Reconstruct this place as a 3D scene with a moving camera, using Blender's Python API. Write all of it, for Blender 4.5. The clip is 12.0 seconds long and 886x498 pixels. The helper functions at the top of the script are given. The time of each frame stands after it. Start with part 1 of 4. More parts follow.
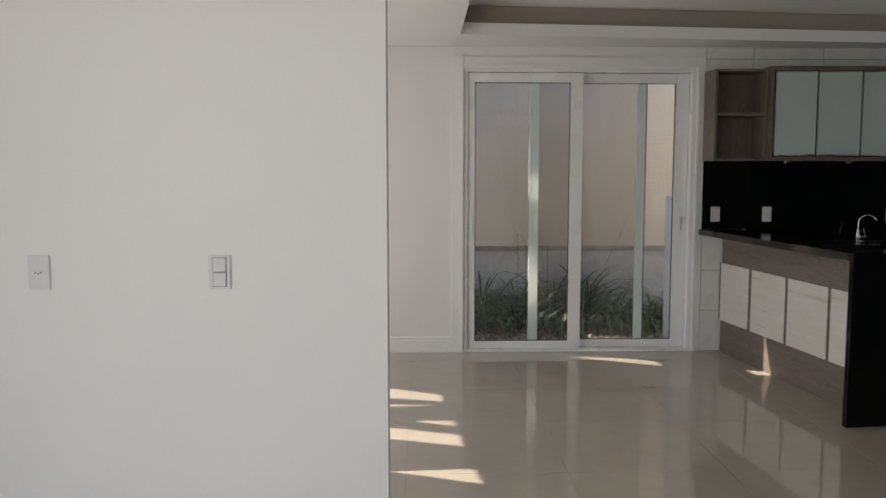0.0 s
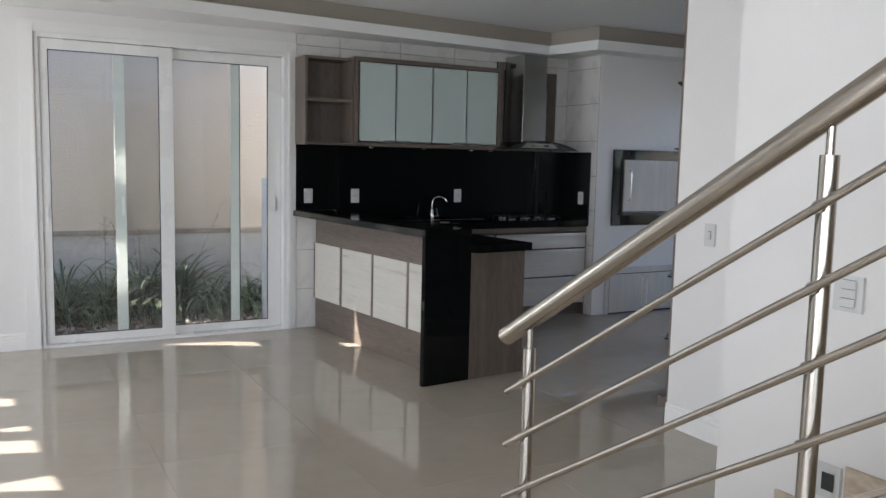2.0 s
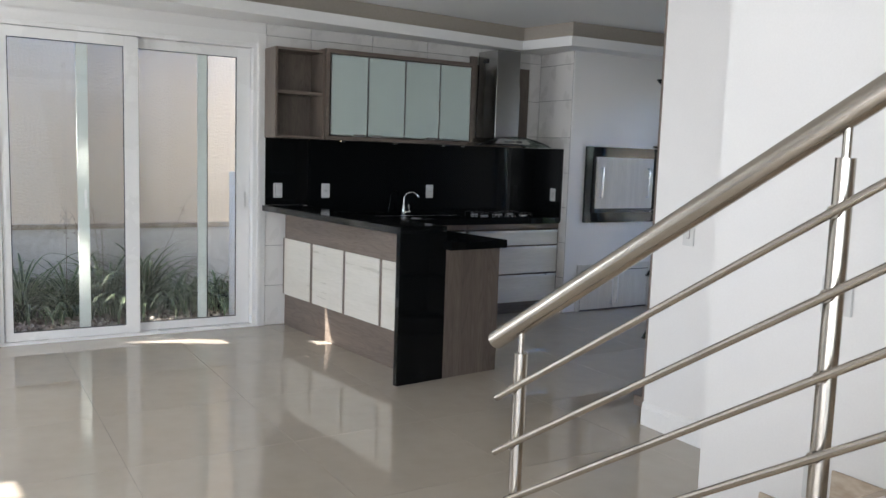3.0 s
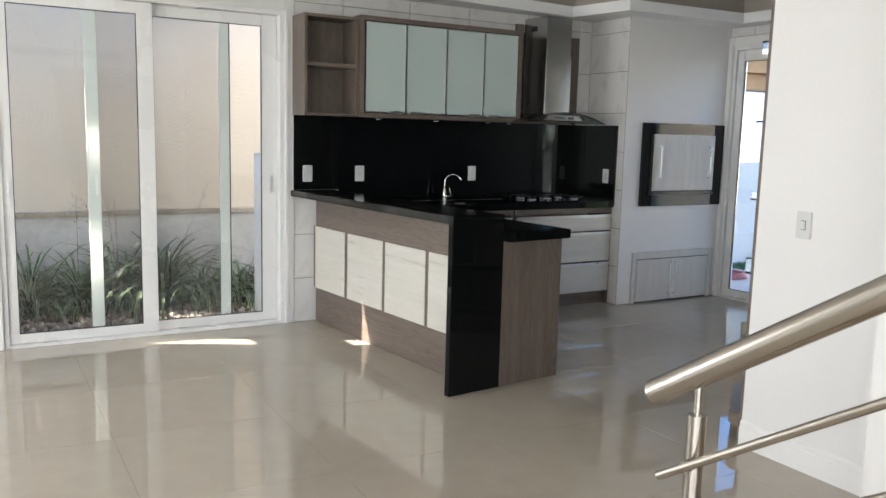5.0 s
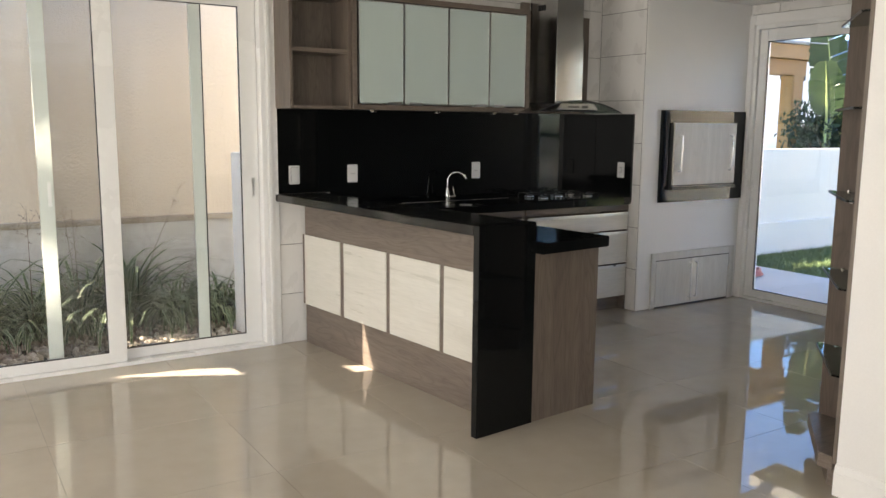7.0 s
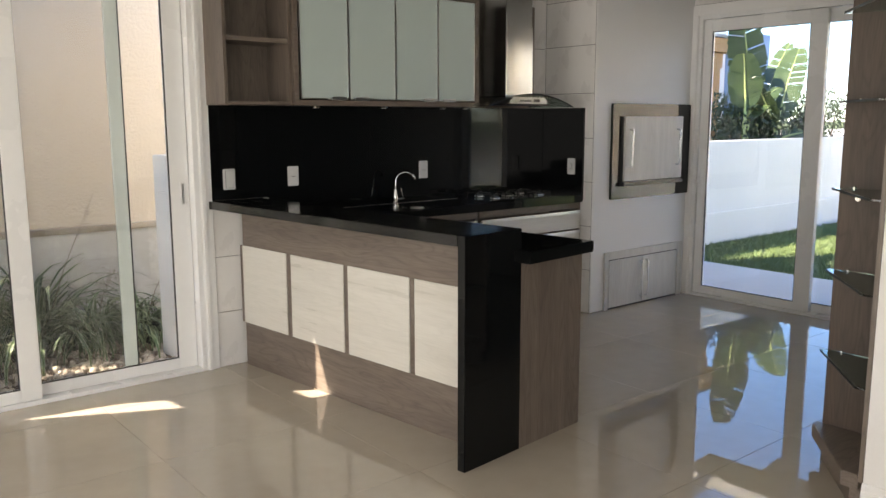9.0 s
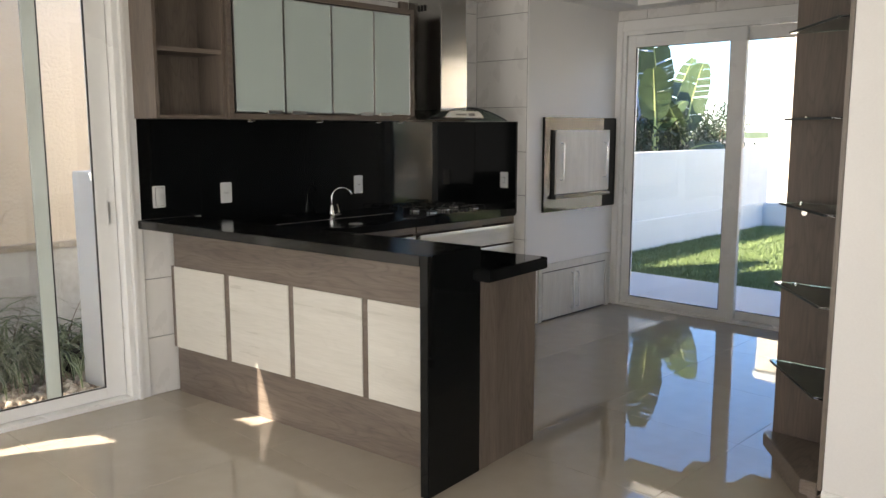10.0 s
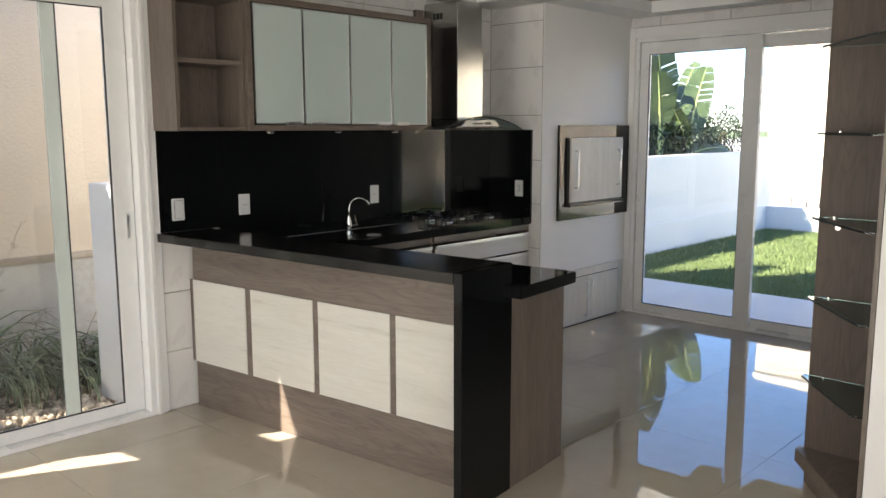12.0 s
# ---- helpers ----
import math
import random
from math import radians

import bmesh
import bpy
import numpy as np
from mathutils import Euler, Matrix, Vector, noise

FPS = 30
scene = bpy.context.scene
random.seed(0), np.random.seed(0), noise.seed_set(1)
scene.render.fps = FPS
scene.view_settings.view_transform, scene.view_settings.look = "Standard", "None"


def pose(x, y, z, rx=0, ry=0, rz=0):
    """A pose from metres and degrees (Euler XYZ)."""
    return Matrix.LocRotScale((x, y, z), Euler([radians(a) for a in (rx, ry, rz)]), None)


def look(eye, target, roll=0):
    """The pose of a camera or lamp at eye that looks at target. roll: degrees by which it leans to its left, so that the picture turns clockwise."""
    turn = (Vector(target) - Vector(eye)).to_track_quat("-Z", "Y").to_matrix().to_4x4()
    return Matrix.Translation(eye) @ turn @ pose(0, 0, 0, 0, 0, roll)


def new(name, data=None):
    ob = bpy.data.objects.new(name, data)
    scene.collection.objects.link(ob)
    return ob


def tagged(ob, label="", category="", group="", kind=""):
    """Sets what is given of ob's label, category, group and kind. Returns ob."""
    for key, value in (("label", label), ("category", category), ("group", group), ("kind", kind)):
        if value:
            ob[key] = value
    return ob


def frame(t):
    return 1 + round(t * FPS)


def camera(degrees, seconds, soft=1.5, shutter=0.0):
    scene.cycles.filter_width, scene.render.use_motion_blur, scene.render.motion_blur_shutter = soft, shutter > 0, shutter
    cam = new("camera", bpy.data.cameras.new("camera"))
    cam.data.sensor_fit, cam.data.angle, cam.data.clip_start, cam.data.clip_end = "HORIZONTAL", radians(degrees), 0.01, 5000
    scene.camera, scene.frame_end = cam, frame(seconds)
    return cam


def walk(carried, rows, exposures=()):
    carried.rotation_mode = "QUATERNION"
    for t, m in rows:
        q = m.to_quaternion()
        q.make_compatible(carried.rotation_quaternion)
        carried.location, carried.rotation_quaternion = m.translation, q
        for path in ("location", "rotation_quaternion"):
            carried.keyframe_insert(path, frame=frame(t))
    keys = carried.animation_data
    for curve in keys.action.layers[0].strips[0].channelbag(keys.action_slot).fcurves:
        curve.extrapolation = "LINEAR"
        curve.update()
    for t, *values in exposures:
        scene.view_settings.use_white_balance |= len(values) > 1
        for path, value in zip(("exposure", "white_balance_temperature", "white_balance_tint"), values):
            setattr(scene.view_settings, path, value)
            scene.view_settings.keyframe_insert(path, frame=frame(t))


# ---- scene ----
cam = camera(56.9, 12.0)
EXPOSURES = [(0.0, 1.07, 7050, 14), (0.5, 1.40, 6750, 14), (1.0, 1.55, 6500, 13), (2.5, 1.97, 6420, 13), (3.2, 2.16, 6420, 12), (5.0, 2.40, 6780, 11), (7.0, 2.35, 7650, 13), (9.5, 2.16, 7700, 14), (10.8, 2.11, 7350, 13), (12.0, 2.22, 7450, 13)]
PATH = [
    (0, (-0.019, -0.018, 1.457), (0.032, 1.973, 1.27), 0.0),
    (0.5, (0.004, -0.008, 1.449), (0.399, 1.942, 1.252), -0.1),
    (1, (0.035, -0.016, 1.45), (0.706, 1.856, 1.243), 0.2),
    (1.5, (0.057, -0.025, 1.445), (0.914, 1.769, 1.234), 0.8),
    (2, (0.057, -0.03, 1.441), (1.012, 1.715, 1.225), 1.3),
    (2.5, (0.039, 0.0, 1.441), (1.047, 1.713, 1.219), 1.9),
    (3, (0.042, 0.076, 1.447), (1.072, 1.776, 1.22), 1.9),
    (3.2, (0.048, 0.135, 1.444), (1.08, 1.833, 1.216), 2.1),
    (4.8, (0.163, 0.675, 1.435), (1.157, 2.389, 1.161), 1.8),
    (5, (0.176, 0.743, 1.438), (1.169, 2.456, 1.159), 1.5),
    (5.5, (0.225, 0.909, 1.433), (1.22, 2.619, 1.139), 1.1),
    (6, (0.327, 1.113, 1.444), (1.303, 2.832, 1.141), 0.7),
    (6.5, (0.346, 1.284, 1.452), (1.334, 2.996, 1.145), 0.9),
    (7, (0.315, 1.487, 1.456), (1.372, 3.158, 1.154), 0.5),
    (7.2, (0.297, 1.556, 1.46), (1.384, 3.208, 1.165), 0.4),
    (8.8, (0.294, 1.997, 1.464), (1.518, 3.548, 1.154), -0.2),
    (9, (0.287, 2.036, 1.465), (1.538, 3.564, 1.151), -0.1),
    (9.5, (0.223, 2.179, 1.474), (1.576, 3.62, 1.171), -0.1),
    (10, (0.18, 2.263, 1.492), (1.607, 3.634, 1.201), -0.0),
    (10.5, (0.136, 2.333, 1.498), (1.604, 3.66, 1.206), -0.2),
    (11, (0.134, 2.357, 1.518), (1.603, 3.681, 1.224), -0.3),
    (11.5, (0.121, 2.389, 1.532), (1.578, 3.728, 1.244), -0.0),
    (12, (0.107, 2.41, 1.556), (1.545, 3.77, 1.264), -0.1),
]
walk(cam, [(t, look(eye, target, roll)) for t, eye, target, roll in PATH],
     exposures=EXPOSURES)

# ---- light ----
SUN_WAY = Vector((1.0, -0.50, -0.83)).normalized()
world = bpy.data.worlds.new("world")
scene.world = world
world.use_nodes = True
wn = world.node_tree.nodes
sky = wn.new("ShaderNodeTexSky")
sky.sky_type, sky.sun_disc = "NISHITA", False
sky.sun_elevation = math.asin(-SUN_WAY.z)
sky.sun_rotation = math.atan2(-SUN_WAY.x, -SUN_WAY.y)
sky.air_density, sky.dust_density, sky.ozone_density = 0.85, 0.0, 8.0
world.node_tree.links.new(sky.outputs[0], wn["Background"].inputs[0])
wn["Background"].inputs[1].default_value = 0.15
sun = new("sun", bpy.data.lights.new("sun", "SUN"))
sun.data.energy, sun.data.angle, sun.data.color = 5.0, radians(0.5), (1.0, 0.96, 0.88)
sun.matrix_world = look((0, 0, 8), Vector((0, 0, 8)) + SUN_WAY)


def sky_lamp(name, place, target, w, h, power, colour=(0.90, 0.95, 1.0)):
    """The sky's light in an opening of the house."""
    lamp = new(name, bpy.data.lights.new(name, "AREA"))
    lamp.data.shape, lamp.data.size, lamp.data.size_y = "RECTANGLE", w, h
    lamp.data.energy, lamp.data.color = power, colour
    lamp.matrix_world = look(place, target)
    return lamp


sky_lamp("sky_light_west", (-2.25, 4.6, 1.2), (0, 4.6, 1.2), 3.0, 2.0, 21)
sky_lamp("sky_light_south_west", (-2.25, -0.7, 1.4), (0, -0.7, 1.4), 3.2, 2.2, 36)
sky_lamp("sky_light_behind", (-0.85, -2.98, 1.3), (-0.85, 0, 1.3), 2.0, 2.2, 15)

# ---- materials ----


def material(name, rough=0.5, metal=0.0):
    m = bpy.data.materials.new(name)
    m.use_nodes = True
    b = m.node_tree.nodes["Principled BSDF"]
    b.inputs["Roughness"].default_value, b.inputs["Metallic"].default_value = rough, metal
    return m, m.node_tree.nodes, m.node_tree.links, b


def surface(name, a, b2, rough=0.5, metal=0.0, scale=3.0, fine=60.0, bump=0.1, stretch=(1, 1, 1), coat=0.0, vary=0.0, rough_vary=0.08, depth=0.002):
    """Colour between a and b2 by a broad and a fine noise, with relief."""
    m, n, l, p = material(name, rough, metal)
    co = n.new("ShaderNodeTexCoord")
    mp = n.new("ShaderNodeMapping")
    mp.inputs["Scale"].default_value = stretch
    l.new(co.outputs["Object"], mp.inputs[0])
    n1, n2 = n.new("ShaderNodeTexNoise"), n.new("ShaderNodeTexNoise")
    n1.inputs["Scale"].default_value, n2.inputs["Scale"].default_value = scale, fine
    n1.inputs["Detail"].default_value, n2.inputs["Detail"].default_value = 6, 4
    l.new(mp.outputs[0], n1.inputs["Vector"])
    l.new(mp.outputs[0], n2.inputs["Vector"])
    mix = n.new("ShaderNodeMath")
    mix.operation = "MULTIPLY_ADD"
    mix.inputs[1].default_value = 0.4
    l.new(n2.outputs["Fac"], mix.inputs[0])
    sub = n.new("ShaderNodeMath")
    sub.operation = "MULTIPLY"
    sub.inputs[1].default_value = 0.6
    l.new(n1.outputs["Fac"], sub.inputs[0])
    l.new(sub.outputs[0], mix.inputs[2])
    ramp = n.new("ShaderNodeValToRGB")
    ramp.color_ramp.elements[0].position, ramp.color_ramp.elements[1].position = 0.32, 0.68
    ramp.color_ramp.elements[0].color, ramp.color_ramp.elements[1].color = (*a, 1), (*b2, 1)
    l.new(mix.outputs[0], ramp.inputs[0])
    out = ramp.outputs[0]
    if vary:
        info = n.new("ShaderNodeObjectInfo")
        hsv = n.new("ShaderNodeHueSaturation")
        rng = n.new("ShaderNodeMapRange")
        rng.inputs["To Min"].default_value, rng.inputs["To Max"].default_value = 1 - vary, 1 + vary
        l.new(info.outputs["Random"], rng.inputs[0])
        l.new(rng.outputs[0], hsv.inputs["Value"])
        l.new(out, hsv.inputs["Color"])
        out = hsv.outputs[0]
    l.new(out, p.inputs["Base Color"])
    rr = n.new("ShaderNodeMapRange")
    rr.inputs["To Min"].default_value, rr.inputs["To Max"].default_value = max(0.01, rough - rough_vary), rough + rough_vary
    l.new(n1.outputs["Fac"], rr.inputs[0])
    l.new(rr.outputs[0], p.inputs["Roughness"])
    if bump:
        bp = n.new("ShaderNodeBump")
        bp.inputs["Strength"].default_value, bp.inputs["Distance"].default_value = bump, depth
        l.new(n2.outputs["Fac"], bp.inputs["Height"])
        l.new(bp.outputs[0], p.inputs["Normal"])
    if coat:
        p.inputs["Coat Weight"].default_value, p.inputs["Coat Roughness"].default_value = coat, 0.05
    return m


def wood(name, a, b2, axis=2, rough=0.4, figure=0.6, bump=0.15):
    """Laminate with fine grain along one axis and a wavering flame figure of darker lines."""
    m, n, l, p = material(name, rough)
    st = [22, 22, 22]
    st[axis] = 1.3
    co, info = n.new("ShaderNodeTexCoord"), n.new("ShaderNodeObjectInfo")
    off = n.new("ShaderNodeVectorMath")
    off.operation = "MULTIPLY_ADD"
    off.inputs[1].default_value = (7.0, 7.0, 7.0)
    l.new(info.outputs["Random"], off.inputs[0])
    l.new(co.outputs["Object"], off.inputs[2])

    def noise(scale_by, scale, detail, twist=0.0):
        mp, nz = n.new("ShaderNodeMapping"), n.new("ShaderNodeTexNoise")
        mp.inputs["Scale"].default_value = scale_by
        nz.inputs["Scale"].default_value, nz.inputs["Detail"].default_value = scale, detail
        nz.inputs["Distortion"].default_value = twist
        l.new(off.outputs[0], mp.inputs[0])
        l.new(mp.outputs[0], nz.inputs["Vector"])
        return nz.outputs["Fac"]

    def joined(kind, one, two, three=None):
        k = n.new("ShaderNodeMath")
        k.operation = kind
        for i, q in enumerate((one, two, three)):
            if q is None:
                continue
            if isinstance(q, (int, float)):
                k.inputs[i].default_value = q
            else:
                l.new(q, k.inputs[i])
        return k.outputs[0]

    fine = noise(tuple(st), 7.0, 4)
    streak = noise(tuple(st), 1.0, 6)
    broad = [7, 7, 7]
    broad[axis] = 1.1
    field = noise(tuple(broad), 1.0, 2, 0.4)
    rings = joined("ABSOLUTE", joined("SINE", joined("MULTIPLY", field, 46.0), 0), 0)
    lines = joined("POWER", joined("SUBTRACT", 1.0, rings), 2.2)
    base = joined("MULTIPLY_ADD", fine, 0.35, joined("MULTIPLY_ADD", streak, 0.35, joined("MULTIPLY", field, 0.3)))
    ramp = n.new("ShaderNodeValToRGB")
    ramp.color_ramp.elements[0].position, ramp.color_ramp.elements[1].position = 0.34, 0.66
    ramp.color_ramp.elements[0].color, ramp.color_ramp.elements[1].color = (*a, 1), (*b2, 1)
    l.new(base, ramp.inputs[0])
    dark = n.new("ShaderNodeMix")
    dark.data_type, dark.blend_type = "RGBA", "MULTIPLY"
    l.new(joined("MULTIPLY", joined("MULTIPLY", lines, figure), streak), dark.inputs[0])
    l.new(ramp.outputs[0], dark.inputs[6])
    dark.inputs[7].default_value = (0.30, 0.29, 0.28, 1)
    l.new(dark.outputs[2], p.inputs["Base Color"])
    l.new(joined("MULTIPLY_ADD", streak, 0.16, rough - 0.08), p.inputs["Roughness"])
    bp = n.new("ShaderNodeBump")
    bp.inputs["Strength"].default_value, bp.inputs["Distance"].default_value = bump, 0.0008
    l.new(fine, bp.inputs["Height"])
    l.new(bp.outputs[0], p.inputs["Normal"])
    return m


WALL = surface("wall_paint", (0.70, 0.685, 0.665), (0.75, 0.735, 0.715), 0.6, scale=1.2, fine=140, bump=0.12)
CEIL = surface("ceiling_paint", (0.76, 0.755, 0.74), (0.80, 0.795, 0.78), 0.7, scale=1.0, fine=90, bump=0.06)
COVE = surface("cove_beige", (0.30, 0.265, 0.225), (0.36, 0.32, 0.275), 0.7, scale=1.0, fine=60, bump=0.05)
PVC = surface("white_pvc", (0.74, 0.735, 0.72), (0.78, 0.775, 0.76), 0.28, scale=2, fine=30, bump=0.02)
SCREENP = surface("greenish_white_paint", (0.57, 0.60, 0.56), (0.64, 0.67, 0.63), 0.5, scale=2, fine=30, bump=0.02)
TRIM = surface("trim_paint", (0.74, 0.73, 0.71), (0.79, 0.78, 0.76), 0.45, scale=2, fine=50, bump=0.05)
TILE_W = surface("wall_tile", (0.645, 0.625, 0.60), (0.675, 0.655, 0.63), 0.28, scale=3, fine=20, bump=0.01, stretch=(2, 2, 1), vary=0.015)
GROUT_W = surface("wall_grout", (0.12, 0.115, 0.11), (0.2, 0.19, 0.18), 0.9)
TILE_F = surface("polished_floor_tile", (0.36, 0.313, 0.257), (0.41, 0.361, 0.298), 0.02, scale=1.6, fine=9, bump=0.0, vary=0.02, rough_vary=0.008)
TILE_F.node_tree.nodes["Principled BSDF"].inputs["Specular IOR Level"].default_value = 0.9
GROUT_F = surface("floor_grout", (0.16, 0.14, 0.12), (0.21, 0.185, 0.16), 0.7)
WOODV = wood("taupe_wood_upright", (0.098, 0.075, 0.060), (0.190, 0.152, 0.124))
WOODH = wood("taupe_wood_level", (0.098, 0.075, 0.060), (0.190, 0.152, 0.124), axis=1)
WOODX = wood("taupe_wood_across", (0.098, 0.075, 0.060), (0.190, 0.152, 0.124), axis=0)
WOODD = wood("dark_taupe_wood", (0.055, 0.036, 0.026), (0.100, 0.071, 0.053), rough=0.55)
WHITEH = wood("white_wood_level", (0.52, 0.495, 0.435), (0.62, 0.595, 0.535), axis=1, rough=0.3, figure=0.12)
WHITEX = wood("white_wood_across", (0.55, 0.53, 0.49), (0.67, 0.65, 0.60), axis=0, rough=0.35, figure=0.12)
WHITEV = wood("pale_wood_upright", (0.48, 0.46, 0.42), (0.60, 0.58, 0.535), axis=2, rough=0.4, figure=0.2)
GRANITE = surface("black_granite", (0.003, 0.0036, 0.0038), (0.0055, 0.0062, 0.0065), 0.05, scale=30, fine=400, bump=0.0, rough_vary=0.02)
for _m in (GRANITE,):
    _m.node_tree.nodes["Principled BSDF"].inputs["Specular IOR Level"].default_value = 0.27
GRANITET = surface("honed_granite", (0.008, 0.0075, 0.007), (0.016, 0.015, 0.014), 0.12, scale=30, fine=400, bump=0.0, rough_vary=0.03)
BLACKP = surface("black_plastic", (0.01, 0.01, 0.01), (0.02, 0.02, 0.02), 0.4)
STEEL = surface("brushed_steel", (0.45, 0.41, 0.36), (0.48, 0.44, 0.385), 0.25, 1.0, scale=0.4, fine=9, bump=0.0, rough_vary=0.015)
HOODST = surface("hood_steel", (0.38, 0.375, 0.365), (0.46, 0.455, 0.445), 0.2, 1.0, scale=0.5, fine=9, bump=0.0, rough_vary=0.02)
PANELST = surface("panel_steel", (0.20, 0.20, 0.195), (0.26, 0.26, 0.25), 0.35, 1.0, scale=2, fine=60, bump=0.0)
TAPM = surface("mirror_chrome", (0.40, 0.40, 0.39), (0.46, 0.46, 0.45), 0.05, 1.0, scale=2, fine=60, bump=0.0, rough_vary=0.01)
CHROME = surface("polished_steel", (0.40, 0.37, 0.33), (0.46, 0.425, 0.38), 0.26, 1.0, scale=2, fine=60, bump=0.0, rough_vary=0.03)
ALU = surface("aluminium", (0.62, 0.62, 0.61), (0.70, 0.70, 0.69), 0.3, 1.0, scale=3, fine=60, bump=0.03)
PLATE = surface("white_plastic", (0.56, 0.56, 0.545), (0.60, 0.60, 0.585), 0.35, scale=4, fine=40, bump=0.0)
SLOT = surface("dark_slot", (0.02, 0.02, 0.02), (0.03, 0.03, 0.03), 0.6)
RUBBER = surface("black_gasket", (0.015, 0.015, 0.015), (0.03, 0.03, 0.03), 0.6)
STUCCO = surface("cream_stucco", (0.70, 0.60, 0.48), (0.82, 0.72, 0.59), 0.9, scale=0.8, fine=45, bump=0.7, depth=0.01)
STUCCO_W = surface("white_stucco", (0.66, 0.66, 0.65), (0.78, 0.78, 0.77), 0.9, scale=1.4, fine=40, bump=0.6, depth=0.008)
LEDGE = surface("stained_ledge", (0.30, 0.24, 0.17), (0.60, 0.54, 0.45), 0.85, scale=4, fine=40, bump=0.3)
STAIN_W = surface("stained_white_base", (0.50, 0.48, 0.45), (0.74, 0.735, 0.72), 0.85, scale=2.2, fine=25, bump=0.4, depth=0.004)
FENCE = surface("white_garden_wall", (0.70, 0.71, 0.71), (0.80, 0.80, 0.80), 0.8, scale=0.9, fine=30, bump=0.2)
SOIL = surface("dark_soil", (0.035, 0.025, 0.016), (0.09, 0.065, 0.045), 0.95, scale=6, fine=60, bump=0.8, depth=0.01)
PATIO = surface("pale_patio_stone", (0.50, 0.48, 0.46), (0.62, 0.60, 0.58), 0.7, scale=1.2, fine=40, bump=0.2)
GRASS = surface("lawn_blade", (0.10, 0.15, 0.05), (0.175, 0.24, 0.09), 0.65, scale=2.0, fine=20, bump=0.0)
TURF = surface("lawn_soil", (0.08, 0.11, 0.04), (0.14, 0.18, 0.07), 0.9, scale=2.5, fine=70, bump=0.8, depth=0.02)
LEAFW = surface("pale_leaf_edge", (0.26, 0.32, 0.19), (0.46, 0.51, 0.36), 0.45, scale=3, fine=30, bump=0.0)
PALM = surface("banana_leaf", (0.030, 0.058, 0.020), (0.085, 0.125, 0.050), 0.4, scale=2, fine=14, bump=0.2)
RIB = surface("leaf_rib", (0.30, 0.36, 0.12), (0.42, 0.46, 0.2), 0.5)
HEDGE = surface("hedge_leaf", (0.010, 0.024, 0.009), (0.030, 0.058, 0.022), 0.5, scale=4, fine=20, bump=0.0)
TWIG = surface("dry_twig", (0.12, 0.08, 0.05), (0.20, 0.14, 0.09), 0.8)
BEAM = surface("honey_timber", (0.33, 0.17, 0.07), (0.50, 0.29, 0.13), 0.6, scale=1.5, fine=12, bump=0.3, stretch=(12, 12, 1))
ROOF = surface("grey_roofing", (0.25, 0.26, 0.28), (0.36, 0.37, 0.39), 0.6)
HOSE = surface("red_hose", (0.42, 0.10, 0.09), (0.52, 0.17, 0.14), 0.4)
TRAV = surface("travertine", (0.36, 0.28, 0.20), (0.58, 0.49, 0.39), 0.25, scale=7, fine=26, bump=0.05, stretch=(1, 1, 2.5))
# white render, its colour raised to stand in for strong sky light
STUBW = surface("skylit_white_render", (0.80, 0.80, 0.80), (0.86, 0.86, 0.86), 0.8, scale=1.4, fine=40, bump=0.2)
SAND = surface("pale_sand", (0.42, 0.40, 0.36), (0.56, 0.54, 0.49), 0.95, scale=0.6, fine=20, bump=0.3)
BLUE = surface("blue_facade", (0.12, 0.20, 0.34), (0.17, 0.26, 0.42), 0.6)
EAVE = surface("eave_paint", (0.30, 0.28, 0.26), (0.38, 0.36, 0.33), 0.8)


def glass(name, tint=(1, 1, 1), rough=0.0, ior=1.45):
    m, n, l, p = material(name, rough)
    p.inputs["Base Color"].default_value = (*tint, 1)
    p.inputs["Transmission Weight"].default_value, p.inputs["IOR"].default_value = 1.0, ior
    return m


GLASS = glass("window_glass", (0.97, 0.99, 0.98))
GLASSG = glass("shelf_glass", (0.22, 0.34, 0.30))
EDGE = surface("dark_glass_edge", (0.006, 0.010, 0.009), (0.012, 0.018, 0.016), 0.3)
FROST, fn_, fl_, fp_ = material("white_backed_glass", 0.12)
fp_.inputs["Base Color"].default_value = (0.46, 0.535, 0.505, 1)
fp_.inputs["Coat Weight"].default_value = 0.5
MESH, mn_, ml_, mp_ = material("insect_mesh", 0.6)
_t = mn_.new("ShaderNodeBsdfTransparent")
_x = mn_.new("ShaderNodeMixShader")
_x.inputs[0].default_value = 0.17
mp_.inputs["Base Color"].default_value = (0.07, 0.07, 0.07, 1)
ml_.new(_t.outputs[0], _x.inputs[1])
ml_.new(mp_.outputs[0], _x.inputs[2])
ml_.new(_x.outputs[0], mn_["Material Output"].inputs[0])
LAMP_M, an_, al_, ap_ = material("spot_glow", 0.5)
ap_.inputs["Emission Color"].default_value, ap_.inputs["Emission Strength"].default_value = (1, 0.97, 0.9, 1), 2.5

# ---- building helpers ----


def finish(name, bm, mat, parent=None, label="", smooth=False, kind=""):
    me = bpy.data.meshes.new(name)
    bmesh.ops.recalc_face_normals(bm, faces=bm.faces)
    bm.to_mesh(me)
    bm.free()
    me.materials.append(mat)
    if smooth:
        for p in me.polygons:
            p.use_smooth = True
    ob = new(name, me)
    if parent:
        ob.parent = parent
    tagged(ob, label=label, kind=kind)
    return ob


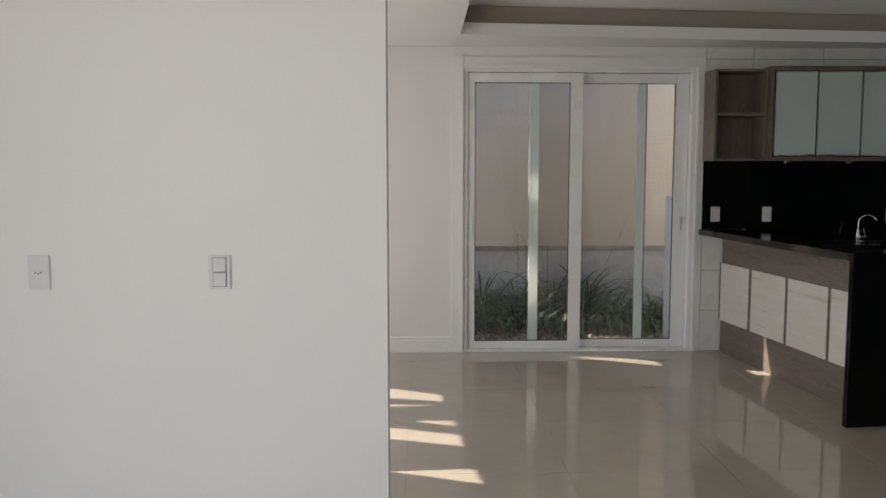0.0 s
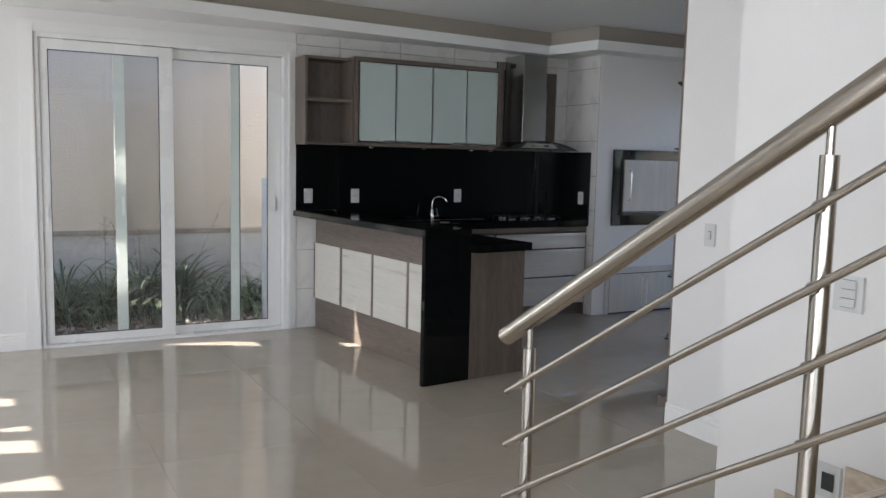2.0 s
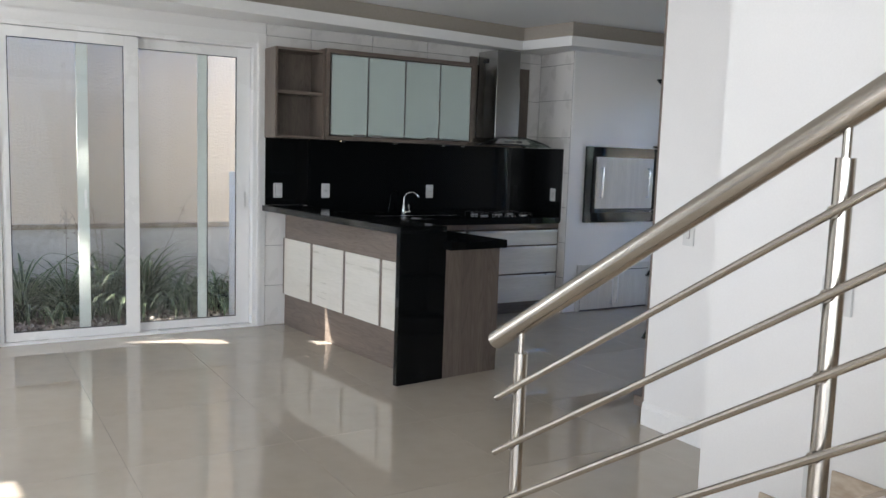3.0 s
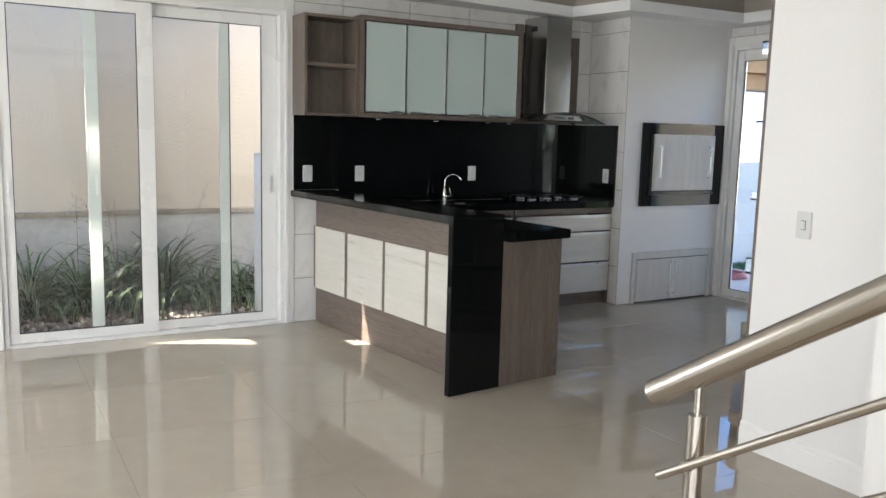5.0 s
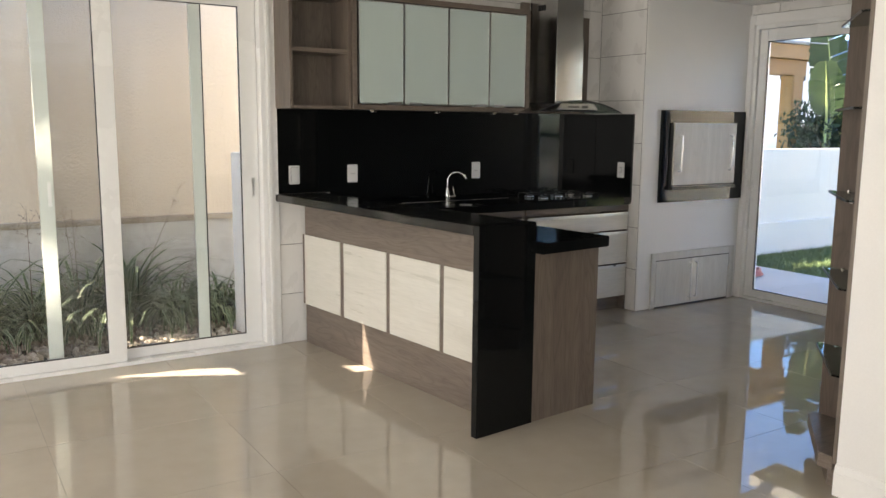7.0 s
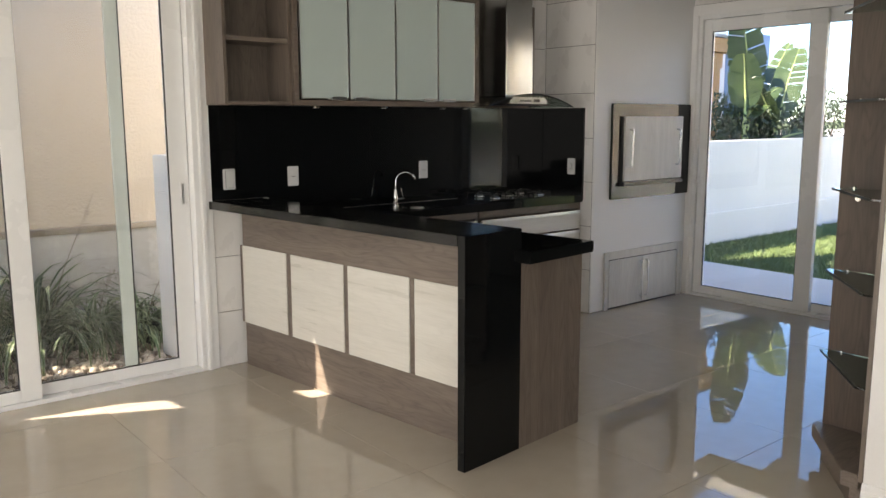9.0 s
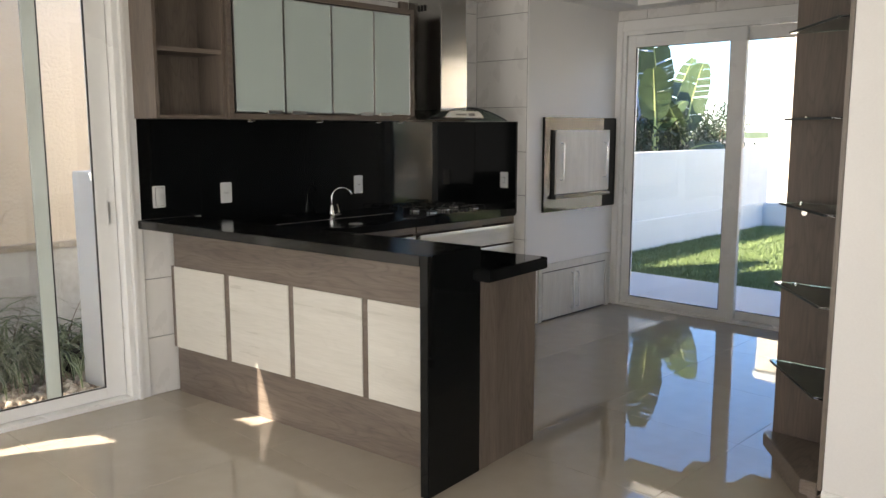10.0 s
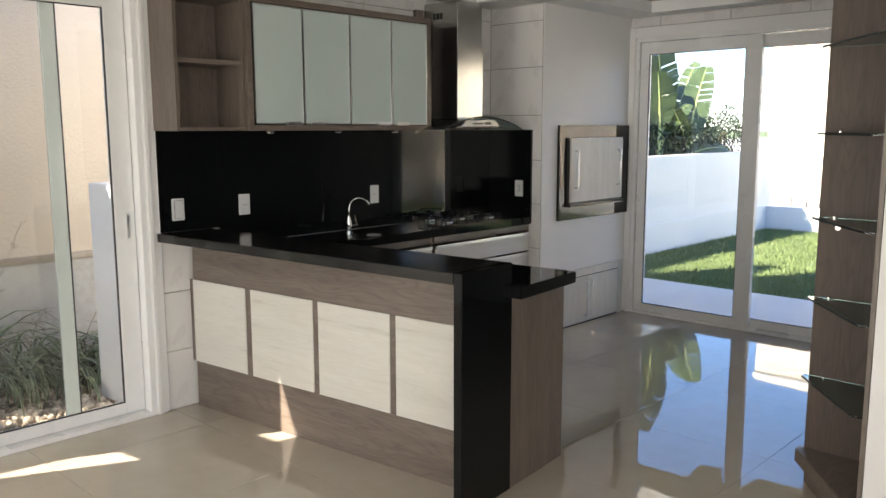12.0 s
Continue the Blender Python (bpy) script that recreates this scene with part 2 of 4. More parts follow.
def add_box(bm, lo, hi, bevel=0.0, m=None):
    """One box from its lowest to its highest corner, with its own rounded edges."""
    one = bmesh.new()
    c = [(a + b) / 2 for a, b in zip(lo, hi)]
    d = [abs(b - a) for a, b in zip(lo, hi)]
    bmesh.ops.create_cube(one, size=1.0, matrix=Matrix.Translation(c) @ Matrix.Diagonal((*d, 1)))
    if bevel:
        bmesh.ops.bevel(one, geom=one.edges[:], offset=min(bevel, min(d) * 0.45), segments=2, affect="EDGES")
    if m is not None:
        bmesh.ops.transform(one, matrix=m, verts=one.verts)
    tmp = bpy.data.meshes.new("tmp")
    one.to_mesh(tmp)
    one.free()
    bm.from_mesh(tmp)
    bpy.data.meshes.remove(tmp)


def boxes(name, list_, mat, parent=None, label="", bevel=0.0, kind="", m=None):
    bm = bmesh.new()
    for lo, hi in list_:
        add_box(bm, lo, hi, bevel, m)
    return finish(name, bm, mat, parent, label, kind=kind)


def prism(name, pts, z0, z1, mat, parent=None, label="", bevel=0.0, kind="", m=None):
    """A plate with the outline pts in the plan between two heights."""
    bm = bmesh.new()
    vs = [bm.verts.new((x, y, z0)) for x, y in pts]
    f = bm.faces.new(vs)
    r = bmesh.ops.extrude_face_region(bm, geom=[f])
    for v in r["geom"]:
        if isinstance(v, bmesh.types.BMVert):
            v.co.z = z1
    if bevel:
        bmesh.ops.bevel(bm, geom=bm.edges[:], offset=bevel, segments=2, affect="EDGES")
    if m is not None:
        bmesh.ops.transform(bm, matrix=m, verts=bm.verts)
    return finish(name, bm, mat, parent, label, kind=kind)


def tube_into(bm, pts, radius, sides=12, caps=True):
    """A round tube along pts; radius is a number or one per point."""
    pts = [Vector(p) for p in pts]
    rad = radius if isinstance(radius, (list, tuple)) else [radius] * len(pts)
    rings = []
    t0 = (pts[1] - pts[0]).normalized()
    side = t0.orthogonal().normalized()
    for i, p in enumerate(pts):
        t = (pts[min(i + 1, len(pts) - 1)] - pts[max(i - 1, 0)]).normalized()
        side = (side - side.dot(t) * t).normalized()
        up = t.cross(side)
        rings.append([bm.verts.new(p + rad[i] * (math.cos(2 * math.pi * k / sides) * side + math.sin(2 * math.pi * k / sides) * up)) for k in range(sides)])
    for a, b in zip(rings, rings[1:]):
        for k in range(sides):
            bm.faces.new((a[k], a[(k + 1) % sides], b[(k + 1) % sides], b[k]))
    if caps:
        bm.faces.new(rings[0][::-1])
        bm.faces.new(rings[-1])


def tube(name, pts, radius, mat, parent=None, label="", sides=14):
    bm = bmesh.new()
    tube_into(bm, pts, radius, sides)
    ob = finish(name, bm, mat, parent, label, smooth=True)
    ob.data.set_sharp_from_angle(angle=radians(50))
    return ob


def thing(name, place, label, category, group="", turn=0.0):
    ob = new(name)
    ob.matrix_world = pose(*place, 0, 0, turn)
    return tagged(ob, label, category, group)


def structure(ob, label):
    return tagged(ob, label=label, kind="structure")


# ---- the shell ----
BACK, EAST, ZC, TOP = 6.54, 6.20, 2.445, 2.66
TILES_X, TILES_Y, TS = 3.85, 3.83, 0.79

structure(boxes("ground", [((-400, -400, -0.40), (400, 400, -0.09))], TURF), "green turf reaching far off")
slab = structure(boxes("floor", [((-2.5, -3.2, -0.12), (6.32, 6.62, -0.002))], GROUT_F), "polished beige porcelain tile floor with thin joints")

# back wall with the garden door's opening, then the other walls
T = 0.16
DX0, DX1, DH = 0.30, 2.16, 2.30
structure(boxes("wall_north", [((-2.5, BACK, 0), (DX0, BACK + T, 3)), ((DX1, BACK, 0), (6.3, BACK + T, 3)), ((DX0, BACK, DH), (DX1, BACK + T, 3))], WALL), "white painted wall round the garden door")
GY0, GY1, GH = 4.03, 5.98, 2.30
structure(boxes("wall_east", [((EAST, GY1, 0), (EAST + T, BACK + 0.8, 3)), ((EAST, -3, 0), (EAST + T, GY0, 3)), ((EAST, GY0, GH), (EAST + T, GY1, 3))], WALL), "white painted wall round the patio door")
structure(boxes("wall_south", [((-2.5, -3.16, 0), (-1.9, -3, 3)), ((0.2, -3.16, 0), (6.3, -3, 3)), ((-1.9, -3.16, 2.45), (0.2, -3, 3))], WALL), "white painted wall behind")
structure(boxes("wall_divider", [((-2.35, 2.80, 0), (-0.14, 2.95, 2.75))], WALL), "white painted dividing wall with a socket and a switch")
structure(boxes("wall_kitchen_side", [((3.31, 2.05, 0), (3.77, 3.265, 2.75))], WALL), "white painted wall end beside the glass shelves")
structure(boxes("wall_stair", [((2.48, -3.0, 0), (2.63, 2.145, 2.75)), ((2.63, 2.05, 0), (3.31, 2.145, 2.75))], WALL), "white painted wall beside the stair")
chim = structure(boxes("barbecue_wall", [((4.995, 6.03, 0), (EAST - 0.003, BACK - 0.003, 2.75))], WALL, bevel=0.006), "white painted chimney breast of the built-in barbecue")

# west wall: out of view, its gaps cut to cast the floor's sun patches
WX = -2.36


def back(x, y, z, plane_x):
    """Where the sun's ray that reaches (x, y, z) meets an upright plane of constant x."""
    s = (x - plane_x) / SUN_WAY.x
    return (y - s * SUN_WAY.y, z - s * SUN_WAY.z)


def holed(name, plane_x, thick, rect, holes, mat, label):
    """An upright sheet of constant x with openings; a fan of cells is cut along the holes' own corners."""
    bm = bmesh.new()
    ys0, zs0, ys1, zs1 = rect
    ring = [bm.verts.new((plane_x, y, z)) for y, z in ((ys0, zs0), (ys1, zs0), (ys1, zs1), (ys0, zs1))]
    edges = [bm.edges.new((ring[i], ring[(i + 1) % 4])) for i in range(4)]
    for h in holes:
        r = [bm.verts.new((plane_x, y, z)) for y, z in h]
        edges += [bm.edges.new((r[i], r[(i + 1) % len(r)])) for i in range(len(r))]
    bmesh.ops.triangle_fill(bm, edges=edges, use_beauty=True, use_dissolve=False)
    # drop what fills the holes
    bad = []
    for f in bm.faces:
        c = f.calc_center_median()
        for h in holes:
            inside = False
            for i in range(len(h)):
                (y1, z1), (y2, z2) = h[i], h[(i + 1) % len(h)]
                if (z1 > c.z) != (z2 > c.z) and c.y < (y2 - y1) * (c.z - z1) / (z2 - z1) + y1:
                    inside = not inside
            if inside:
                bad.append(f)
                break
    bmesh.ops.delete(bm, geom=bad, context="FACES")
    r = bmesh.ops.extrude_face_region(bm, geom=bm.faces[:])
    bmesh.ops.translate(bm, verts=[v for v in r["geom"] if isinstance(v, bmesh.types.BMVert)], vec=(-thick, 0, 0))
    return structure(finish(name, bm, mat), label)


# sun patches wanted on the floor; each is traced back to a wall gap
LIT = [[(-1.4, 5.76), (0.134, 5.304), (0.153, 5.078), (-1.4, 5.46)],
       [(-0.5, 5.10), (-0.25, 4.977), (0.114, 4.997), (-0.25, 5.03)],
       [(-0.064, 4.684), (0.202, 4.676), (0.207, 4.56), (-0.03, 4.655)],
       [(-1.4, 5.00), (0.225, 4.414), (0.242, 4.214), (-1.4, 4.76)],
       [(-1.4, 4.70), (-0.213, 4.271), (0.003, 4.194), (-1.4, 4.55)],
       [(-0.174, 3.866), (0.277, 3.891), (0.301, 3.681)]]
holed("wall_west", WX, 0.04, (-3.0, -0.05, 6.7, 2.8), [[back(x, y, 0, WX) for x, y in h] for h in LIT], WALL, "unseen white west wall with gaps cut to shape the floor's sun patches")

# ceiling: a soffit with a raised tray, whose lip hides a recess
TRAY = [(0.26, -2.6), (0.26, 5.975), (4.66, 6.385), (4.76, 5.80), (6.0, 5.74), (5.95, -2.6)]


def frame_slab(bm, outer, inner, z0, z1):
    """A slab with an outline and a hole through it."""
    a = [bm.verts.new((x, y, z0)) for x, y in outer]
    b = [bm.verts.new((x, y, z0)) for x, y in inner]
    e = [bm.edges.new((r[i], r[(i + 1) % len(r)])) for r in (a, b) for i in range(len(r))]
    got = bmesh.ops.triangle_fill(bm, edges=e, use_beauty=True)
    fs = [g for g in got["geom"] if isinstance(g, bmesh.types.BMFace)]
    r = bmesh.ops.extrude_face_region(bm, geom=fs)
    bmesh.ops.translate(bm, verts=[v for v in r["geom"] if isinstance(v, bmesh.types.BMVert)], vec=(0, 0, z1 - z0))


def grow(pts, d):
    cx, cy = 3.0, 2.5
    out = []
    for x, y in pts:
        out.append((x + (d if x > cx and x != 4.66 and x != 4.76 else -d if x < cx else d), y + (d if y > cy else -d)))
    return out


bm = bmesh.new()
ROOM = [(-2.4, -3.1), (-2.4, 6.53), (6.19, 6.53), (6.19, -3.1)]
frame_slab(bm, ROOM, TRAY, ZC, ZC + 0.085)
add_box(bm, (-2.4, -3.1, TOP + 0.003), (6.19, 6.53, TOP + 0.12))
structure(finish("ceiling", bm, CEIL), "white plaster ceiling with a recessed tray and a hidden cove")
# recess band in a beige darker than the ceiling
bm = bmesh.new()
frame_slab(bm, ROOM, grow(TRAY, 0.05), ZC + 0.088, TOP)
structure(finish("ceiling_cove", bm, COVE), "beige recess above the tray's lip, darker than the ceiling")
structure(boxes("roof", [((-2.7, -3.4, 3.0), (6.5, 6.8, 3.15))], EAVE), "flat roof slab over the house")


# skirting with a small moulding
def skirting(name, lo, hi, n):
    """Skirting from one floor corner to another, standing out along n."""
    lo, hi, n = Vector((*lo, 0)), Vector((*hi, 0)), Vector((*n, 0))
    bm = bmesh.new()
    prof = [(0, 0), (0.016, 0), (0.016, 0.095), (0.012, 0.10), (0.012, 0.118), (0.006, 0.126), (0, 0.128)]
    rows = [[bm.verts.new(p + n * d + Vector((0, 0, z))) for d, z in prof] for p in (lo, hi)]
    for i in range(len(prof)):
        j = (i + 1) % len(prof)
        bm.faces.new((rows[0][i], rows[1][i], rows[1][j], rows[0][j]))
    bm.faces.new(rows[0])
    bm.faces.new(rows[1][::-1])
    return structure(finish(name, bm, TRIM), "white moulded skirting board")


skirting("baseboard", (-2.3, BACK), (0.213, BACK), (0, -1))
skirting("baseboard", (3.31, 2.15), (3.31, 3.265), (-1, 0))
skirting("baseboard", (2.63, 2.145), (3.30, 2.145), (0, 1))
skirting("baseboard", (-2.3, 2.80), (-0.14, 2.80), (0, -1))
skirting("baseboard", (-0.14, 2.80), (-0.14, 2.95), (1, 0))

# ---- sliding doors ----


def sliding_door(name, at, turn, w, h, label, sash_w, stiles, rail):
    """A white sliding door of two sashes in a moulded surround; local x along the wall, y into the room."""
    d = thing(name, (*at, 0), label, "sliding door", turn=turn)
    tagged(d, kind="structure")
    # surround
    boxes("door_surround", [((-0.10, 0.001, 0), (0, 0.022, h + 0.085)), ((w, 0.001, 0), (w + 0.075, 0.022, h + 0.085)), ((0, 0.001, h), (w, 0.022, h + 0.085))], TRIM, d, bevel=0.004)
    boxes("surround_moulding", [((-0.03, 0.0225, 0), (-0.002, 0.036, h + 0.03)), ((w + 0.002, 0.0225, 0), (w + 0.03, 0.036, h + 0.03)), ((-0.002, 0.0225, h + 0.002), (w + 0.002, 0.036, h + 0.03))], TRIM, d, bevel=0.004)
    boxes("door_frame", [((0.001, -0.13, 0), (0.03, 0.018, h)), ((w - 0.03, -0.13, 0), (w - 0.001, 0.018, h)), ((0.03, -0.13, h - 0.03), (w - 0.03, 0.018, h)), ((0.03, -0.13, -0.002), (w - 0.03, 0.018, 0.022))], PVC, d, bevel=0.002)
    z0, z1 = 0.024, h - 0.034
    for i, (x0, x1, y0) in enumerate(((0.034, 0.034 + sash_w, -0.045), (w - 0.034 - sash_w, w - 0.034, -0.093))):
        left, right = stiles[i]
        bt, zt = 0.062, z1 - rail
        s = boxes("sash", [((x0, y0, z0), (x0 + left, y0 + 0.045, z1)), ((x1 - right, y0, z0), (x1, y0 + 0.045, z1)), ((x0 + left, y0, z0), (x1 - right, y0 + 0.045, z0 + bt)), ((x0 + left, y0, zt), (x1 - right, y0 + 0.045, z1))], PVC, d, bevel=0.003)
        gx0, gx1, gz0, gz1 = x0 + left, x1 - right, z0 + bt, zt
        g = boxes("pane", [((gx0 + 0.002, y0 + 0.018, gz0 + 0.002), (gx1 - 0.002, y0 + 0.024, gz1 - 0.002))], GLASS, s)
        g.visible_shadow = False
        boxes("gasket", [((gx0, y0 + 0.026, gz0), (gx0 + 0.005, y0 + 0.04, gz1)), ((gx1 - 0.005, y0 + 0.026, gz0), (gx1, y0 + 0.04, gz1)), ((gx0 + 0.005, y0 + 0.026, gz0), (gx1 - 0.005, y0 + 0.04, gz0 + 0.005)), ((gx0 + 0.005, y0 + 0.026, gz1 - 0.005), (gx1 - 0.005, y0 + 0.04, gz1))], RUBBER, s, "black rubber gasket")
        if i == 0:
            boxes("door_handle", [((x0 + 0.015, y0 + 0.045, 0.93), (x0 + 0.04, y0 + 0.052, 1.09)), ((x0 + 0.02, y0 + 0.052, 0.95), (x0 + 0.036, y0 + 0.075, 0.97)), ((x0 + 0.02, y0 + 0.068, 0.95), (x0 + 0.036, y0 + 0.08, 1.06))], PVC, s, "white pull handle", bevel=0.003)
        else:
            boxes("flush_pull", [((x1 - 0.055, y0 + 0.045, 0.97), (x1 - 0.025, y0 + 0.05, 1.12))], PVC, s, "white recessed pull", bevel=0.002)
            boxes("pull_recess", [((x1 - 0.047, y0 + 0.0505, 0.985), (x1 - 0.033, y0 + 0.052, 1.105))], ALU, s)
    return d


# in the back wall local x runs from east to west, so the doors are built mirrored by their own turn
garden_door = sliding_door("door_1", (0.315, BACK), 0, 1.85, 2.275, "white sliding glass door on to the planted strip, closed", 0.918, ((0.055, 0.102), (0.055, 0.108)), 0.075)
garden_door.scale = (1, -1, 1)
patio_door = sliding_door("door_2", (EAST, 5.97), -90, 1.94, 2.275, "white sliding glass door on to the sunny patio, closed", 1.0, ((0.074, 0.124), (0.089, 0.108)), 0.093)
patio_door.scale = (1, -1, 1)

# insect screen behind the garden door
scr = thing("insect_screen", (0.85, 6.625, 0.041), "white framed insect screen behind the garden door", "insect screen")
boxes("screen_frame", [((0, 0, 0), (0.078, 0.02, 2.2)), ((0.875, 0, 0), (0.945, 0.02, 2.2)), ((0.078, 0, 0), (0.875, 0.02, 0.018)), ((0.078, 0, 2.15), (0.875, 0.02, 2.2))], SCREENP, scr, bevel=0.002)
boxes("screen_mesh", [((0.078, 0.009, 0.018), (0.875, 0.010, 2.15))], MESH, scr, "fine grey mesh")
boxes("screen_gasket", [((0.946, 0.0, 0), (0.952, 0.02, 2.2))], RUBBER, scr)
boxes("screen_pull", [((0.045, -0.006, 0.93), (0.065, 0, 1.07))], PVC, scr, bevel=0.002)


# ---- kitchen ----
PEN = thing("bar_peninsula", (2.402, 4.480, 0), "raised bar with black granite top and leg, white wood panels", "kitchen bar", turn=6.2)
prism("granite_top", [(0, 0.0435), (0.36, 0.0435), (0.36, 2.015), (0.028, 2.035)], 0.955, 1.0, GRANITET, PEN, "polished black granite bar top", bevel=0.002)
boxes("granite_leg", [((0, 0, 0), (0.36, 0.042, 1.0))], GRANITE, PEN, "polished black granite waterfall leg", bevel=0.002)
boxes("wood_back", [((0.222, 0.043, 0.0), (0.345, 2.005, 0.954))], WOODH, PEN, "taupe wood grained cladding")
for v0, v1 in ((0.06, 0.525), (0.56, 1.02), (1.055, 1.517), (1.56, 2.004)):
    boxes("white_panel", [((0.215, v0, 0.262), (0.2215, v1, 0.727))], WHITEH, PEN, "white wood grained panel", bevel=0.0015)
    boxes("panel_edge", [((0.219, v1 + 0.004, 0.262), (0.2218, v1 + 0.030, 0.727))], WOODH, PEN)

BASE = thing("peninsula_base_cabinet", (2.402, 4.480, 0), "taupe wood base cabinet on the kitchen side of the bar", "kitchen cabinet", turn=6.2)
boxes("end_panel", [((0.361, 0.004, 0.0), (0.818, 0.03, 0.844))], WOODV, BASE, "upright taupe wood end panel", bevel=0.001)
boxes("body", [((0.346, 0.031, 0.10), (0.79, 1.55, 0.844))], WOODV, BASE)
boxes("cabinet_door", [((0.791, 0.04 + 0.5 * i, 0.12), (0.808, 0.53 + 0.5 * i, 0.83)) for i in range(3)], WHITEH, BASE, bevel=0.002)
boxes("plinth", [((0.36, 0.05, 0.0), (0.75, 1.55, 0.099))], WOODH, BASE)

# lower worktop: along the bar and along the back wall in one piece
a_ = radians(6.2)


def pen(u, v):
    return (2.402 + u * math.cos(a_) - v * math.sin(a_), 4.48 + u * math.sin(a_) + v * math.cos(a_))


prism("worktop", [pen(0.362, -0.045), pen(0.842, -0.045), pen(0.842, 1.56), (4.988, 6.115), (4.988, 6.515), (2.60, 6.515), pen(0.362, 1.95)], 0.846, 0.90, GRANITE, bevel=0.004)
tagged(bpy.data.objects["worktop"], "polished black granite worktop with a rounded edge", "worktop")

splash = thing("backsplash", (0, 0, 0), "polished black granite backsplash of several slabs", "backsplash")
for sx0, sx1, sz in ((2.235, 2.60, 1.001), (2.601, 3.34, 0.901), (3.341, 4.36, 0.901), (4.361, 4.968, 0.901)):
    boxes("granite_slab", [((sx0, 6.521, sz), (sx1, 6.5385, 1.545))], GRANITE, splash, bevel=0.0006)
boxes("granite_slab", [((4.9705, 6.115, 0.86), (4.993, 6.5385, 1.545))], GRANITE, splash, bevel=0.001)


def drawer_unit(x0, x1, label):
    u = thing("drawer_cabinet", (x0, 6.14, 0), label, "kitchen cabinet")
    w = x1 - x0
    boxes("body", [((0, 0.02, 0.10), (0.018, 0.36, 0.845)), ((w - 0.018, 0.0, 0.0), (w, 0.36, 0.845)), ((0.018, 0.30, 0.10), (w - 0.018, 0.36, 0.845)), ((0.018, 0.03, 0.10), (w - 0.018, 0.30, 0.116)), ((0.018, 0.0, 0.80), (w - 0.018, 0.30, 0.845))], WOODX, u, "taupe wood carcass")
    boxes("plinth", [((0, 0.06, 0.0), (w - 0.02, 0.08, 0.099))], WOODX, u)
    for z0, z1 in ((0.120, 0.372), (0.386, 0.636), (0.650, 0.785)):
        d = boxes("drawer_front", [((0.02, -0.018, z0), (w - 0.02, 0.0, z1 - 0.02))], WHITEX, u, "white wood grained drawer front", bevel=0.001)
        boxes("pull_profile", [((0.02, -0.026, z1 - 0.018), (w - 0.02, 0.0, z1 - 0.012)), ((0.02, -0.026, z1 - 0.012), (w - 0.02, -0.021, z1 + 0.002))], ALU, d, "aluminium pull profile")
    return u


drawer_unit(3.95, 4.988, "white fronted drawer cabinet with aluminium pulls under the hob")
drawer_unit(3.14, 3.948, "white fronted drawer cabinet with aluminium pulls under the sink")

# wall cabinets
osf = thing("open_shelf_cabinet", (2.228, 6.27, 1.545), "open taupe wood wall shelf, empty", "wall shelf")
W_, D_, H_ = 0.412, 0.262, 0.70
boxes("side_panel", [((0, 0, 0), (0.02, D_, H_))], WOODV, osf, bevel=0.001)
boxes("side_panel", [((W_ - 0.018, 0, 0), (W_, D_, H_))], WOODV, osf, bevel=0.001)
boxes("top_panel", [((0.02, 0, H_ - 0.02), (W_ - 0.018, D_, H_))], WOODX, osf)
boxes("bottom_panel", [((0.02, 0, 0), (W_ - 0.018, D_, 0.02))], WOODX, osf)
boxes("shelf", [((0.02, 0.01, 0.345), (W_ - 0.018, D_ - 0.01, 0.37))], WOODX, osf)
boxes("back_panel", [((0.02, D_ - 0.01, 0.02), (W_ - 0.018, D_, H_ - 0.02))], WOODV, osf)

wc = thing("glass_door_cabinet", (2.645, 6.25, 1.545), "taupe wood wall cabinet with four pale glass doors", "wall cabinet")
CW = 1.41
boxes("body", [((0, 0, 0), (0.03, 0.285, 0.72)), ((CW - 0.035, 0, 0), (CW, 0.285, 0.72)), ((0.03, 0, 0.685), (CW - 0.035, 0.285, 0.72)), ((0.03, 0, 0), (CW - 0.035, 0.285, 0.03)), ((0.03, 0.27, 0.03), (CW - 0.035, 0.285, 0.685))], WOODX, wc, "taupe wood carcass", bevel=0.001)
edges_x = (0.036, 0.368, 0.714, 1.053, 1.37)
for i in range(4):
    x0, x1 = edges_x[i] + 0.002, edges_x[i + 1] - 0.002
    door = boxes("cabinet_door", [((x0, -0.003, 0.036), (x0 + 0.005, 0.016, 0.68)), ((x1 - 0.005, -0.003, 0.036), (x1, 0.016, 0.68)), ((x0 + 0.005, -0.003, 0.036), (x1 - 0.005, 0.016, 0.042)), ((x0 + 0.005, -0.003, 0.674), (x1 - 0.005, 0.016, 0.68))], ALU, wc, "slim aluminium door frame")
    boxes("glass_panel", [((x0 + 0.005, 0.0, 0.042), (x1 - 0.005, 0.008, 0.674))], FROST, door, "pale green white glass")
    hx = x1 - 0.13 if i % 2 == 0 else x0 + 0.03
    boxes("door_handle", [((hx, -0.022, 0.030), (hx + 0.10, -0.0035, 0.036)), ((hx, -0.022, 0.036), (hx + 0.10, -0.019, 0.05))], ALU, door, "small aluminium pull")
for x in (2.83, 3.32, 3.80, 4.0):
    sp = thing("under_cabinet_spotlight", (x, 6.33, 1.5445), "small round chrome spotlight under the wall cabinet", "spotlight", "spotlights under the wall cabinets")
    bm = bmesh.new()
    bmesh.ops.create_cone(bm, cap_ends=True, segments=20, radius1=0.026, radius2=0.030, depth=0.012, matrix=Matrix.Translation((0, 0, -0.0065)))
    finish("ring", bm, CHROME, sp)
    bm = bmesh.new()
    bmesh.ops.create_cone(bm, cap_ends=True, segments=16, radius1=0.018, radius2=0.018, depth=0.002, matrix=Matrix.Translation((0, 0, -0.014)))
    finish("lens", bm, PLATE, sp)

